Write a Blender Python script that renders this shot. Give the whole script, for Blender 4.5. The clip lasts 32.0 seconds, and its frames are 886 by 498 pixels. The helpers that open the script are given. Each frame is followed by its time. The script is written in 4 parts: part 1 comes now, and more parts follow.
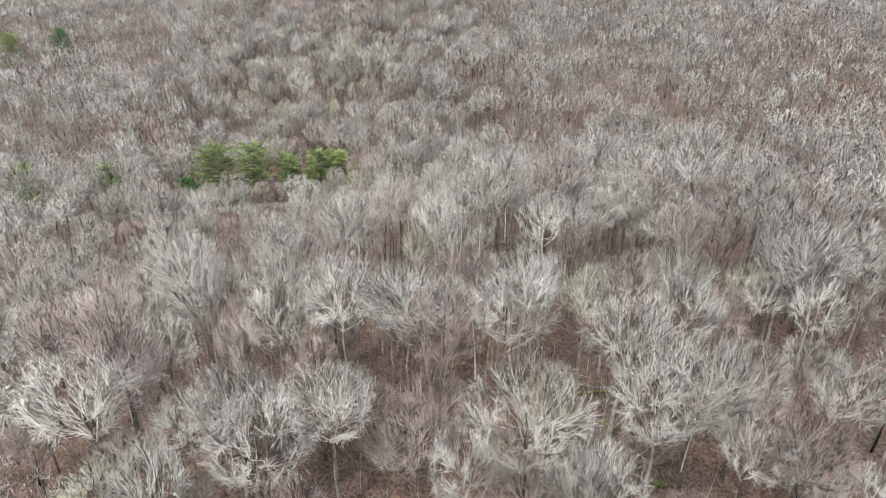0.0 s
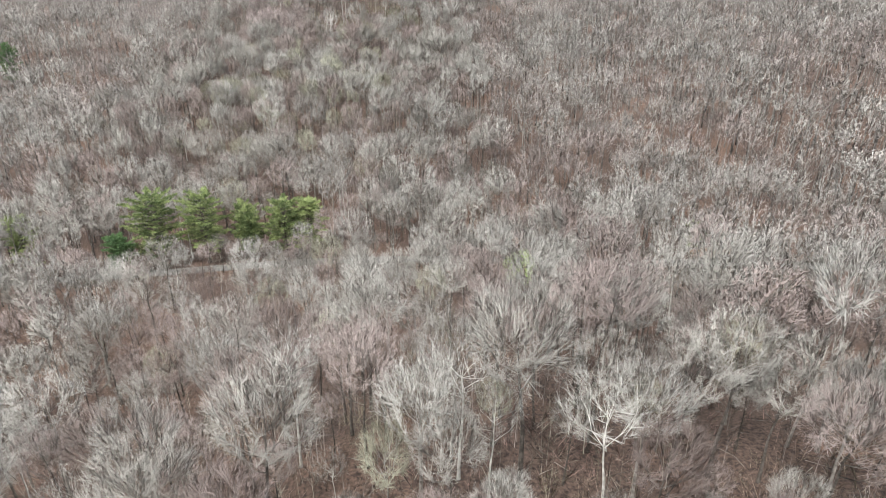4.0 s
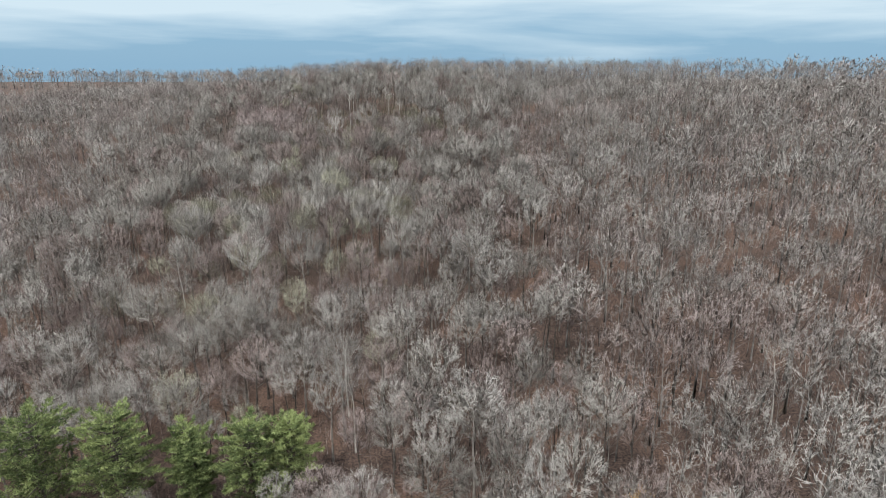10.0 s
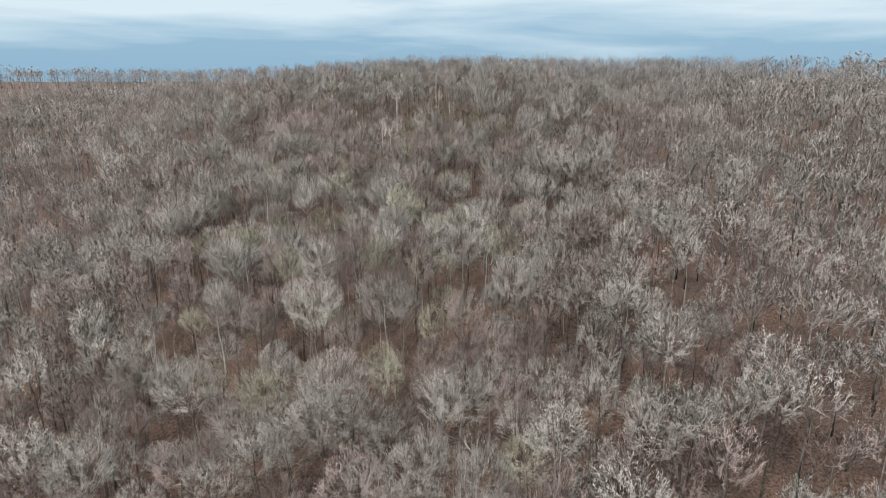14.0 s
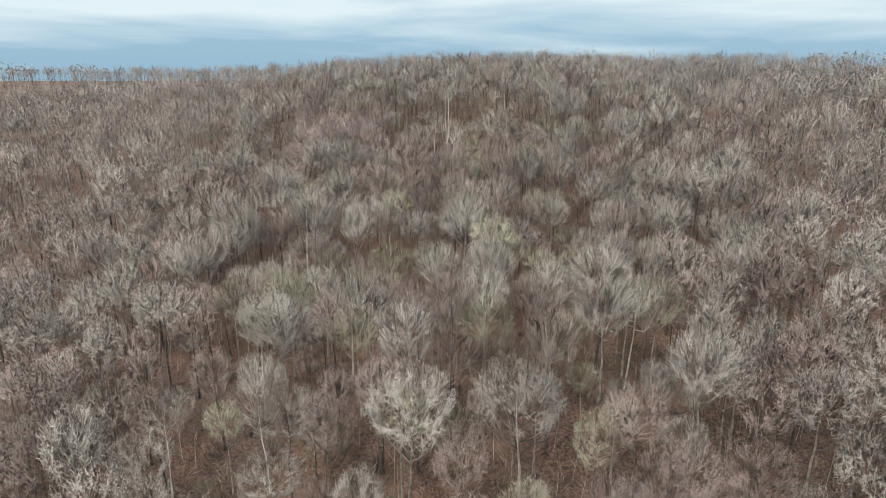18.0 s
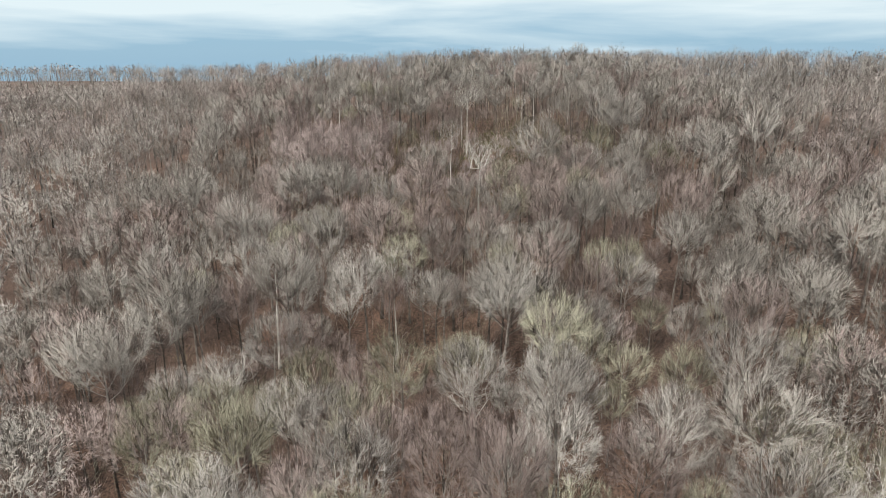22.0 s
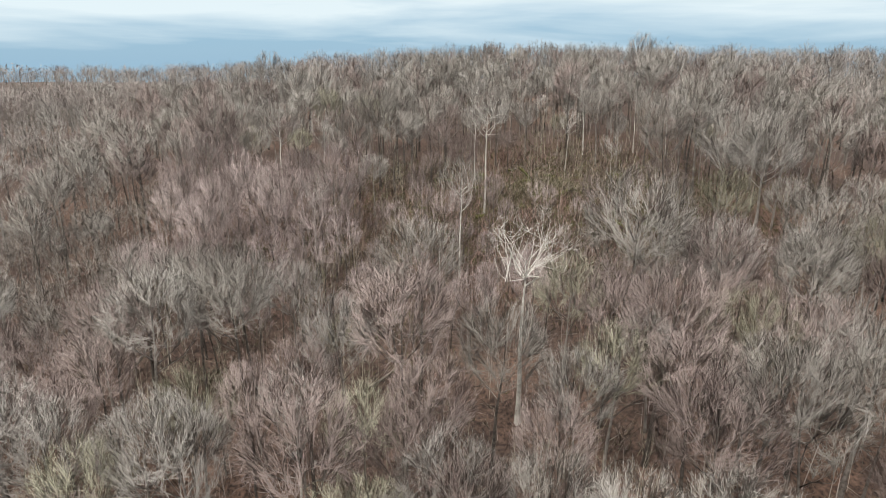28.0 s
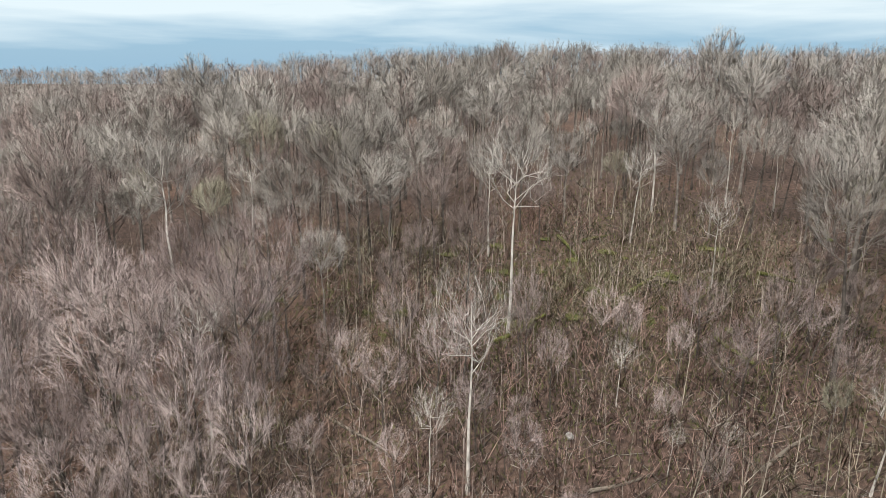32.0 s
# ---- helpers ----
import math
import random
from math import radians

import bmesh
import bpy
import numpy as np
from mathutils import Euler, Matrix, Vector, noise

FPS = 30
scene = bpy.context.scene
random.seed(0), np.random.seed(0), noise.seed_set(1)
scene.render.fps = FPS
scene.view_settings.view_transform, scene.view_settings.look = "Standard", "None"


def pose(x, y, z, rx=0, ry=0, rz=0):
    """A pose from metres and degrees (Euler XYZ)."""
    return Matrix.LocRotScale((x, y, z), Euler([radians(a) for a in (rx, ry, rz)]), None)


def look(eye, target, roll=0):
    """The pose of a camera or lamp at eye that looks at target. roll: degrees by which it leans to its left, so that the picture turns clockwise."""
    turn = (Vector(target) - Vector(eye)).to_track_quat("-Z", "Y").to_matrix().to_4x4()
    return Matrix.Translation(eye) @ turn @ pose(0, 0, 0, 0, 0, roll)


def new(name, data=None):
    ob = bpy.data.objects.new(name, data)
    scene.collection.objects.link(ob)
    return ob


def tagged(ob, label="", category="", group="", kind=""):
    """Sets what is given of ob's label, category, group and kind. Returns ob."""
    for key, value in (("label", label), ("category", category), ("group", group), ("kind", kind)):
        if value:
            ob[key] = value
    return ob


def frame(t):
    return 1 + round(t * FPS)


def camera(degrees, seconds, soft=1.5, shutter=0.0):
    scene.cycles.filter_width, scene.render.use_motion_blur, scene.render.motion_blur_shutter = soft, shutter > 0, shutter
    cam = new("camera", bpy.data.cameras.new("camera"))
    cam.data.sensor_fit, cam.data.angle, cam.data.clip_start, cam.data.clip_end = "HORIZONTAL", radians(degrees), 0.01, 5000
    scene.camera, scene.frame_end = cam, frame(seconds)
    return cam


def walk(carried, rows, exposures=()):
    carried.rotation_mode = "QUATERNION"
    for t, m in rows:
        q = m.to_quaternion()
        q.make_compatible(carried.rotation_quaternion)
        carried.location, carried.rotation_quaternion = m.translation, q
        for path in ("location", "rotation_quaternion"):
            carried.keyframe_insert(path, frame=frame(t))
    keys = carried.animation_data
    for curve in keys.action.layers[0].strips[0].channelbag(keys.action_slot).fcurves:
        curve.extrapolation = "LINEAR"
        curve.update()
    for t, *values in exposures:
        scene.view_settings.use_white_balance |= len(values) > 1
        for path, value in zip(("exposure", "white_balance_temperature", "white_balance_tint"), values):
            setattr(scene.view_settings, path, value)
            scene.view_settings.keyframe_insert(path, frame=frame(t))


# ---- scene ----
# ---------------------------------------------------------------- camera
cam = camera(72, 32.0, soft=0.6)
PATH = [
    (0.0, pose(66.67, -4.99, 6.42, 64.42, 0, 0.0)),
    (1.0, pose(66.91, 7.18, 6.08, 64.48, 0, 0.0)),
    (2.0, pose(67.31, 19.76, 5.44, 64.58, 0, 0.0)),
    (3.0, pose(67.76, 32.39, 4.78, 64.53, 0, -0.03)),
    (3.5, pose(67.90, 38.60, 4.50, 64.69, 0, -0.08)),
    (5.5, pose(67.00, 64.20, 4.20, 67.95, 0, -0.32)),
    (6.0, pose(66.84, 70.74, 3.93, 69.0, 0, -0.34)),
    (7.0, pose(66.35, 83.63, 3.35, 71.04, 0, -0.31)),
    (8.0, pose(64.51, 96.10, 3.48, 72.72, 0, -0.19)),
    (8.5, pose(62.90, 102.1, 4.00, 73.2, 0, -0.08)),
    (9.0, pose(60.97, 108.01, 4.25, 73.06, 0, 0)),
    (10.0, pose(55.80, 119.76, 4.15, 73.06, 0, 0)),
    (11.0, pose(49.40, 130.80, 3.67, 73.06, 0, 0)),
    (12.0, pose(42.71, 142.15, 3.32, 73.06, 0, 0)),
    (13.0, pose(35.66, 153.24, 2.87, 73.06, 0, 0)),
    (14.0, pose(28.09, 164.18, 2.31, 73.06, 0, 0)),
    (15.5, pose(17.30, 180.40, 1.10, 73.06, 0, 0)),
    (17.0, pose(8.46, 197.23, 0.04, 73.06, 0, 0)),
    (18.0, pose(5.13, 209.33, -0.40, 73.06, 0, 0)),
    (19.0, pose(2.85, 221.55, -0.63, 73.06, 0, 0)),
    (20.0, pose(1.36, 233.86, -0.74, 73.06, 0, 0)),
    (21.0, pose(0.46, 246.29, -1.03, 73.06, 0, 0)),
    (22.0, pose(0.02, 258.84, -1.10, 73.06, 0, 0)),
    (23.0, pose(-0.24, 271.87, -1.17, 73.06, 0, 0)),
    (24.0, pose(-0.33, 285.08, -1.32, 73.06, 0, 0)),
    (25.0, pose(-0.28, 298.48, -1.31, 73.06, 0, 0)),
    (26.5, pose(-0.45, 316.60, -1.40, 73.06, 0, 0)),
    (28.0, pose(-0.58, 333.61, -1.40, 73.06, 0, 0)),
    (29.0, pose(-0.49, 345.76, -1.17, 73.06, 0, 0)),
    (30.0, pose(-0.40, 358.31, -0.68, 73.06, 0, 0)),
    (31.0, pose(-0.20, 371.15, -0.32, 73.06, 0, 0)),
    (32.0, pose(0.0, 384.0, 0.0, 73.06, 0, 0)),
]
walk(cam, PATH, [(0.0, 0.75, 6150, 7), (3.5, 0.72, 6200, 7), (6.0, 0.54, 6150, 8), (9.0, 0.02, 6150, 8), (14.0, 0.08, 6350, 9), (20.0, 0.18, 6650, 9), (28.0, 0.2, 6650, 10), (32.0, 0.25, 6600, 10)])

# ---------------------------------------------------------------- sky and sun
SUN_ELEVATION, SUN_AZIMUTH = 57.0, 215.0      # degrees; azimuth clockwise from +y
world = bpy.data.worlds.new("sky")
scene.world = world
world.use_nodes = True
wn, wl = world.node_tree.nodes, world.node_tree.links
wn.clear()


def wnode(kind, **values):
    n = wn.new(kind)
    for k, v in values.items():
        n.inputs[k].default_value = v
    return n


sky = wnode("ShaderNodeTexSky")
sky.sky_type, sky.sun_disc = "NISHITA", False
sky.sun_elevation, sky.sun_rotation = radians(SUN_ELEVATION), radians(SUN_AZIMUTH)
sky.air_density, sky.dust_density, sky.ozone_density = 1.0, 0.6, 1.5
coord = wnode("ShaderNodeTexCoord")
stretch = wnode("ShaderNodeMapping")
stretch.inputs["Scale"].default_value = (1.0, 1.0, 9.0)
stretch.inputs["Location"].default_value = (0.35, 0.1, 0.06)
clouds = wnode("ShaderNodeTexNoise", Scale=2.3, Detail=7.0, Roughness=0.52, Distortion=0.25)
wl.new(coord.outputs["Generated"], stretch.inputs["Vector"])
wl.new(stretch.outputs["Vector"], clouds.inputs["Vector"])
split = wnode("ShaderNodeSeparateXYZ")
wl.new(coord.outputs["Generated"], split.inputs["Vector"])
lift = wnode("ShaderNodeMapRange")              # cloud cover closes towards the zenith
lift.inputs["From Min"].default_value, lift.inputs["From Max"].default_value = 0.0, 0.13
lift.inputs["To Min"].default_value, lift.inputs["To Max"].default_value = -0.18, 0.36
wl.new(split.outputs["Z"], lift.inputs["Value"])
cover = wnode("ShaderNodeMath")
cover.operation = "ADD"
wl.new(clouds.outputs["Fac"], cover.inputs[0])
wl.new(lift.outputs["Result"], cover.inputs[1])
edge = wnode("ShaderNodeMapRange")
edge.inputs["From Min"].default_value, edge.inputs["From Max"].default_value = 0.36, 0.72
wl.new(cover.outputs[0], edge.inputs["Value"])
blue = wnode("ShaderNodeMix")
blue.data_type, blue.blend_type = "RGBA", "MIX"
blue.inputs["Factor"].default_value = 0.85
blue.inputs["B"].default_value = (3.9, 6.6, 9.0, 1)
wl.new(sky.outputs["Color"], blue.inputs["A"])
mix = wnode("ShaderNodeMix")
mix.data_type = "RGBA"
mix.inputs["B"].default_value = (9.3, 10.9, 11.7, 1)
wl.new(edge.outputs["Result"], mix.inputs["Factor"])
wl.new(blue.outputs["Result"], mix.inputs["A"])
rise = wnode("ShaderNodeMapRange")              # an overcast sky is about three times as bright overhead as at the horizon
rise.inputs["From Min"].default_value, rise.inputs["From Max"].default_value = 0.12, 0.9
wl.new(split.outputs["Z"], rise.inputs["Value"])
veil = wnode("ShaderNodeMix")
veil.data_type = "RGBA"
veil.inputs["B"].default_value = (25.0, 25.0, 24.6, 1)
wl.new(rise.outputs["Result"], veil.inputs["Factor"])
wl.new(mix.outputs["Result"], veil.inputs["A"])
back = wnode("ShaderNodeBackground", Strength=0.073)
wl.new(veil.outputs["Result"], back.inputs["Color"])
wout = wnode("ShaderNodeOutputWorld")
wl.new(back.outputs["Background"], wout.inputs["Surface"])

sun_data = bpy.data.lights.new("sun", "SUN")
sun_data.energy, sun_data.angle, sun_data.color = 3.0, radians(4), (1.0, 0.95, 0.88)
sun = new("sun", sun_data)
az, el = radians(SUN_AZIMUTH), radians(SUN_ELEVATION)
sun.matrix_world = look((300 * math.sin(az) * math.cos(el), 300 * math.cos(az) * math.cos(el), 300 * math.sin(el)), (0, 0, 0))


# ---------------------------------------------------------------- materials
def material(name, low, high, scale=1.0, rough=0.9, spread=0.0, fine=0.0, bump=0.0, patch=0.0, patch_low=None, patch_high=None, tint=0.0):
    """A rough natural surface: two colours mixed by noise in place (scale per metre), a second, wider noise, and a shift from tree to tree."""
    m = bpy.data.materials.new(name)
    m.use_nodes = True
    n, l = m.node_tree.nodes, m.node_tree.links
    b = n["Principled BSDF"]
    b.inputs["Roughness"].default_value = rough
    b.inputs["Specular IOR Level"].default_value = 0.25
    geo = n.new("ShaderNodeNewGeometry")
    noise_a = n.new("ShaderNodeTexNoise")
    noise_a.inputs["Scale"].default_value, noise_a.inputs["Detail"].default_value = scale, 5.0
    l.new(geo.outputs["Position"], noise_a.inputs["Vector"])
    ramp = n.new("ShaderNodeMapRange")
    ramp.inputs["From Min"].default_value, ramp.inputs["From Max"].default_value = 0.32, 0.68
    l.new(noise_a.outputs["Fac"], ramp.inputs["Value"])
    fac = ramp.outputs["Result"]
    if spread:
        info = n.new("ShaderNodeObjectInfo")
        add = n.new("ShaderNodeMath")
        add.operation = "MULTIPLY_ADD"
        add.inputs[1].default_value, add.inputs[2].default_value = spread, -spread / 2
        l.new(info.outputs["Random"], add.inputs[0])
        both = n.new("ShaderNodeMath")
        both.operation, both.use_clamp = "ADD", True
        l.new(fac, both.inputs[0])
        l.new(add.outputs[0], both.inputs[1])
        fac = both.outputs[0]
    if tint:
        att = n.new("ShaderNodeAttribute")
        att.attribute_name = "tree_tint"
        own = n.new("ShaderNodeMath")
        own.operation, own.inputs[1].default_value, own.inputs[2].default_value = "MULTIPLY_ADD", tint, -tint / 2
        l.new(att.outputs["Fac"], own.inputs[0])
        sum_ = n.new("ShaderNodeMath")
        sum_.operation, sum_.use_clamp = "ADD", True
        l.new(fac, sum_.inputs[0])
        l.new(own.outputs[0], sum_.inputs[1])
        fac = sum_.outputs[0]
    if fine:
        isl = n.new("ShaderNodeMath")
        isl.operation = "MULTIPLY_ADD"
        isl.inputs[1].default_value, isl.inputs[2].default_value = fine, -fine / 2
        l.new(geo.outputs["Random Per Island"], isl.inputs[0])
        more = n.new("ShaderNodeMath")
        more.operation, more.use_clamp = "ADD", True
        l.new(fac, more.inputs[0])
        l.new(isl.outputs[0], more.inputs[1])
        fac = more.outputs[0]
    col = n.new("ShaderNodeMix")
    col.data_type = "RGBA"
    col.inputs["A"].default_value, col.inputs["B"].default_value = (*low, 1), (*high, 1)
    l.new(fac, col.inputs["Factor"])
    out = col.outputs["Result"]
    if patch:
        wide = n.new("ShaderNodeTexNoise")
        wide.inputs["Scale"].default_value, wide.inputs["Detail"].default_value = patch, 3.0
        l.new(geo.outputs["Position"], wide.inputs["Vector"])
        sel = n.new("ShaderNodeMapRange")
        sel.inputs["From Min"].default_value, sel.inputs["From Max"].default_value = 0.47, 0.63
        l.new(wide.outputs["Fac"], sel.inputs["Value"])
        other = n.new("ShaderNodeMix")
        other.data_type = "RGBA"
        other.inputs["A"].default_value, other.inputs["B"].default_value = (*patch_low, 1), (*patch_high, 1)
        l.new(fac, other.inputs["Factor"])
        top = n.new("ShaderNodeMix")
        top.data_type = "RGBA"
        l.new(sel.outputs["Result"], top.inputs["Factor"])
        l.new(out, top.inputs["A"])
        l.new(other.outputs["Result"], top.inputs["B"])
        out = top.outputs["Result"]
    l.new(out, b.inputs["Base Color"])
    if bump:
        fine_noise = n.new("ShaderNodeTexNoise")
        fine_noise.inputs["Scale"].default_value, fine_noise.inputs["Detail"].default_value = scale * 6, 4.0
        l.new(geo.outputs["Position"], fine_noise.inputs["Vector"])
        bm_node = n.new("ShaderNodeBump")
        bm_node.inputs["Strength"].default_value, bm_node.inputs["Distance"].default_value = bump, 0.1
        l.new(fine_noise.outputs["Fac"], bm_node.inputs["Height"])
        l.new(bm_node.outputs["Normal"], b.inputs["Normal"])
    return m


BARK_GREY = material("grey_bark", (0.12, 0.103, 0.092), (0.33, 0.295, 0.265), 1.6, spread=0.5, bump=0.5)
BARK_DARK = material("dark_bark", (0.045, 0.037, 0.032), (0.14, 0.12, 0.105), 1.8, spread=0.5, bump=0.6)
BARK_PALE = material("pale_limb_bark", (0.18, 0.162, 0.147), (0.43, 0.397, 0.367), 1.6, spread=0.4, bump=0.4)
BARK_WHITE = material("white_bark", (0.36, 0.335, 0.305), (0.74, 0.70, 0.65), 1.4, rough=0.8, spread=0.3, bump=0.3)
TWIG_GREY = material("grey_twigs", (0.15, 0.135, 0.12), (0.41, 0.38, 0.348), 0.10, spread=0.7, fine=0.4)
TWIG_PALE = material("pale_twigs", (0.19, 0.173, 0.158), (0.45, 0.42, 0.39), 0.10, spread=0.7, fine=0.4)
TWIG_RED = material("reddish_twigs", (0.14, 0.107, 0.097), (0.37, 0.30, 0.28), 0.10, spread=0.7, fine=0.4)
TWIG_MAUVE = material("mauve_twigs", (0.17, 0.13, 0.123), (0.49, 0.405, 0.39), 0.10, spread=0.8, fine=0.4)
TWIG_GREEN = material("lichen_green_twigs", (0.14, 0.13, 0.092), (0.42, 0.40, 0.31), 0.2, spread=0.8, fine=0.4)
WOODS_BARK = material("woods_bark", (0.04, 0.034, 0.03), (0.22, 0.197, 0.18), 0.5, fine=0.7)
WOODS_TWIG = material("woods_twigs", (0.15, 0.136, 0.125), (0.43, 0.403, 0.375), 0.09, fine=0.35, tint=0.7, patch=0.03, patch_low=(0.13, 0.104, 0.096), patch_high=(0.40, 0.335, 0.315))
BRUSH = material("brush_twigs", (0.066, 0.041, 0.035), (0.33, 0.22, 0.187), 0.12, fine=1.2, tint=0.6, patch=0.045, patch_low=(0.13, 0.115, 0.075), patch_high=(0.31, 0.28, 0.20))
SAPLING = material("sapling_twigs", (0.07, 0.054, 0.047), (0.31, 0.26, 0.235), 0.10, fine=1.1, tint=0.6, patch=0.04, patch_low=(0.09, 0.08, 0.055), patch_high=(0.33, 0.30, 0.235))
LITTER = material("leaf_litter", (0.026, 0.018, 0.015), (0.12, 0.08, 0.064), 2.2, bump=1.0, patch=0.05, patch_low=(0.034, 0.023, 0.018), patch_high=(0.175, 0.108, 0.08))
GRAVEL = material("road_gravel", (0.085, 0.078, 0.073), (0.185, 0.172, 0.16), 1.2, bump=0.4)
MOSS = material("moss", (0.04, 0.046, 0.015), (0.13, 0.135, 0.036), 1.5, spread=0.4, bump=0.8)
LOG_BARK = material("fallen_log_bark", (0.09, 0.075, 0.06), (0.24, 0.21, 0.175), 2.0, spread=0.5, bump=0.6)
STONE = material("pale_stone", (0.14, 0.135, 0.128), (0.36, 0.345, 0.33), 1.8, spread=0.3, bump=0.7)
NEEDLE = material("pine_needles", (0.06, 0.085, 0.03), (0.34, 0.39, 0.16), 0.35, rough=0.7, spread=0.4, fine=0.9)
NEEDLE_DARK = material("dark_needles", (0.06, 0.115, 0.05), (0.15, 0.23, 0.09), 0.35, rough=0.7, spread=0.5, fine=0.7)
SPRING_LEAF = material("spring_leaves", (0.20, 0.27, 0.09), (0.42, 0.50, 0.20), 0.8, spread=0.3, fine=0.6)
DRY_LEAF = material("dry_leaves", (0.28, 0.16, 0.06), (0.55, 0.36, 0.15), 0.8, spread=0.3, fine=0.7)
BANK = material("bank_earth", (0.12, 0.072, 0.045), (0.26, 0.17, 0.11), 1.2, bump=0.6)

# ---------------------------------------------------------------- ground
PROFILE_Y = [-400, -100, 0, 57, 95, 112, 160, 200, 225, 250, 300, 325, 350, 375, 398, 430, 445, 485, 520, 600, 700, 800, 1000, 1500, 2200, 5000]
PROFILE_Z = [-90, -75, -66, -58, -51, -51.5, -67, -77, -79, -76, -61, -57.5, -55, -50, -42, -31.5, -28, -19.5, -16.5, -13.5, -10, -10.5, -22, -31, -56, -200]


def ease(a, b, t):
    t = np.clip((t - a) / (b - a), 0, 1)
    return t * t * (3 - 2 * t)


def road_y(x):
    return 211.0 - 0.00075 * np.clip(np.asarray(x, float) + 10, -200, 400) ** 2 * np.where(np.asarray(x) < -10, 0.6, 1.0) + 1.5 * np.sin(np.asarray(x) / 23.0)


def ground_z(x, y):
    x, y = np.asarray(x, float), np.asarray(y, float)
    z = sum(np.interp(y + o, PROFILE_Y, PROFILE_Z) for o in (-16, -8, 0, 8, 16)) / 5
    tilt = 24 * np.tanh((x - 20) / 260)
    z = z + np.where(tilt > 0, tilt * (1 - 1.15 * ease(330, 490, y)), tilt * (1 - 0.12 * ease(400, 520, y))) * ease(110, 260, y) * (1 - 0.8 * ease(540, 920, y))
    z = z - 5.5 * ease(-30, -230, x) * ease(530, 640, y) * (1 - ease(880, 1100, y))
    z = z - 9 * ease(55, -45, x) * ease(20, 70, y) * ease(165, 120, y)
    rough = 0.55 * np.sin(x / 9.1 + 1.3 * np.sin(y / 13.0)) + 0.5 * np.sin(y / 7.7 + 1.7 * np.sin(x / 17.0)) + 0.9 * np.sin((x + y) / 31.0) * np.sin((x - 1.4 * y) / 43.0)
    dip = 6.5 * (1 - ease(5, 75, x)) * ease(60, 90, y) * (1 - ease(135, 175, y))
    dip = dip + 5.5 * (1 - ease(20, 85, x)) * ease(95, 118, y) * (1 - ease(165, 200, y))
    return z + rough * ease(3, 14, np.abs(y - road_y(x))) - dip


def mesh_from(name, verts, faces, mats, face_mat=None, smooth=False):
    """A mesh from arrays; faces is a list of (n, 3) or (n, 4) index arrays."""
    me = bpy.data.meshes.new(name)
    verts = np.asarray(verts, np.float32)
    faces = [np.asarray(f, np.int32) for f in faces if len(f)]
    loops = np.concatenate([f.ravel() for f in faces])
    sizes = np.concatenate([np.full(len(f), f.shape[1], np.int32) for f in faces])
    starts = np.concatenate([[0], np.cumsum(sizes)[:-1]]).astype(np.int32)
    me.vertices.add(len(verts))
    me.vertices.foreach_set("co", verts.ravel())
    me.loops.add(len(loops))
    me.loops.foreach_set("vertex_index", loops)
    me.polygons.add(len(sizes))
    me.polygons.foreach_set("loop_start", starts)
    me.polygons.foreach_set("loop_total", sizes)
    for m in mats:
        me.materials.append(m)
    if face_mat is not None:
        me.polygons.foreach_set("material_index", np.asarray(face_mat, np.int32))
    me.polygons.foreach_set("use_smooth", np.full(len(sizes), smooth))
    me.update(calc_edges=True)
    return me


def spaced(edges, steps):
    out = []
    for (a, b), s in zip(zip(edges, edges[1:]), steps):
        out += list(np.arange(a, b, s))
    return np.array(out + [edges[-1]], float)


gx = spaced([-4800, -1500, -450, -150, 260, 560, 1600, 4800], [300, 70, 13, 3.1, 13, 70, 300])
gy = spaced([-4500, -400, -60, 30, 480, 640, 1600, 4800], [300, 40, 8, 3.1, 10, 60, 300])
GX, GY = np.meshgrid(gx, gy)
GZ = ground_z(GX, GY)
idx = np.arange(GX.size).reshape(GX.shape)
quads = np.stack([idx[:-1, :-1], idx[:-1, 1:], idx[1:, 1:], idx[1:, :-1]], -1).reshape(-1, 4)
ground = new("ground", mesh_from("ground", np.stack([GX, GY, GZ], -1).reshape(-1, 3), [quads], [LITTER], smooth=True))
tagged(ground, "brown forest floor covered in dead leaves and moss", "forest floor", kind="structure")

# road through the valley
rx_ = np.arange(-420, 620, 4.0)
ry_ = road_y(rx_)
slope = np.gradient(ry_, rx_)
nx_, ny_ = -slope / np.hypot(1, slope), 1 / np.hypot(1, slope)
across = np.array([-2.6, -2.0, -1.0, 0.0, 1.0, 2.0, 2.6])
crown_h = np.array([-0.3, 0.22, 0.30, 0.34, 0.30, 0.22, -0.3])
RX = rx_[:, None] + nx_[:, None] * across
RY = ry_[:, None] + ny_[:, None] * across
RZ = np.broadcast_to(ground_z(rx_, ry_)[:, None] + 0.15, RX.shape) + crown_h
RZ = np.maximum(RZ, ground_z(RX, RY) + crown_h)
idx = np.arange(RX.size).reshape(RX.shape)
quads = np.stack([idx[:-1, :-1], idx[1:, :-1], idx[1:, 1:], idx[:-1, 1:]], -1).reshape(-1, 4)
tagged(new("road", mesh_from("road", np.stack([RX, RY, RZ], -1).reshape(-1, 3), [quads], [GRAVEL], smooth=True)), "narrow grey gravel road through the woods", "road", kind="structure")


# ---------------------------------------------------------------- bare trees
def unit(v):
    return v / (np.linalg.norm(v, axis=-1, keepdims=True) + 1e-9)


def soften(me, normals):
    me.attributes.new("custom_normal", "FLOAT_VECTOR", "POINT").data.foreach_set("vector", np.asarray(normals, np.float32).ravel())


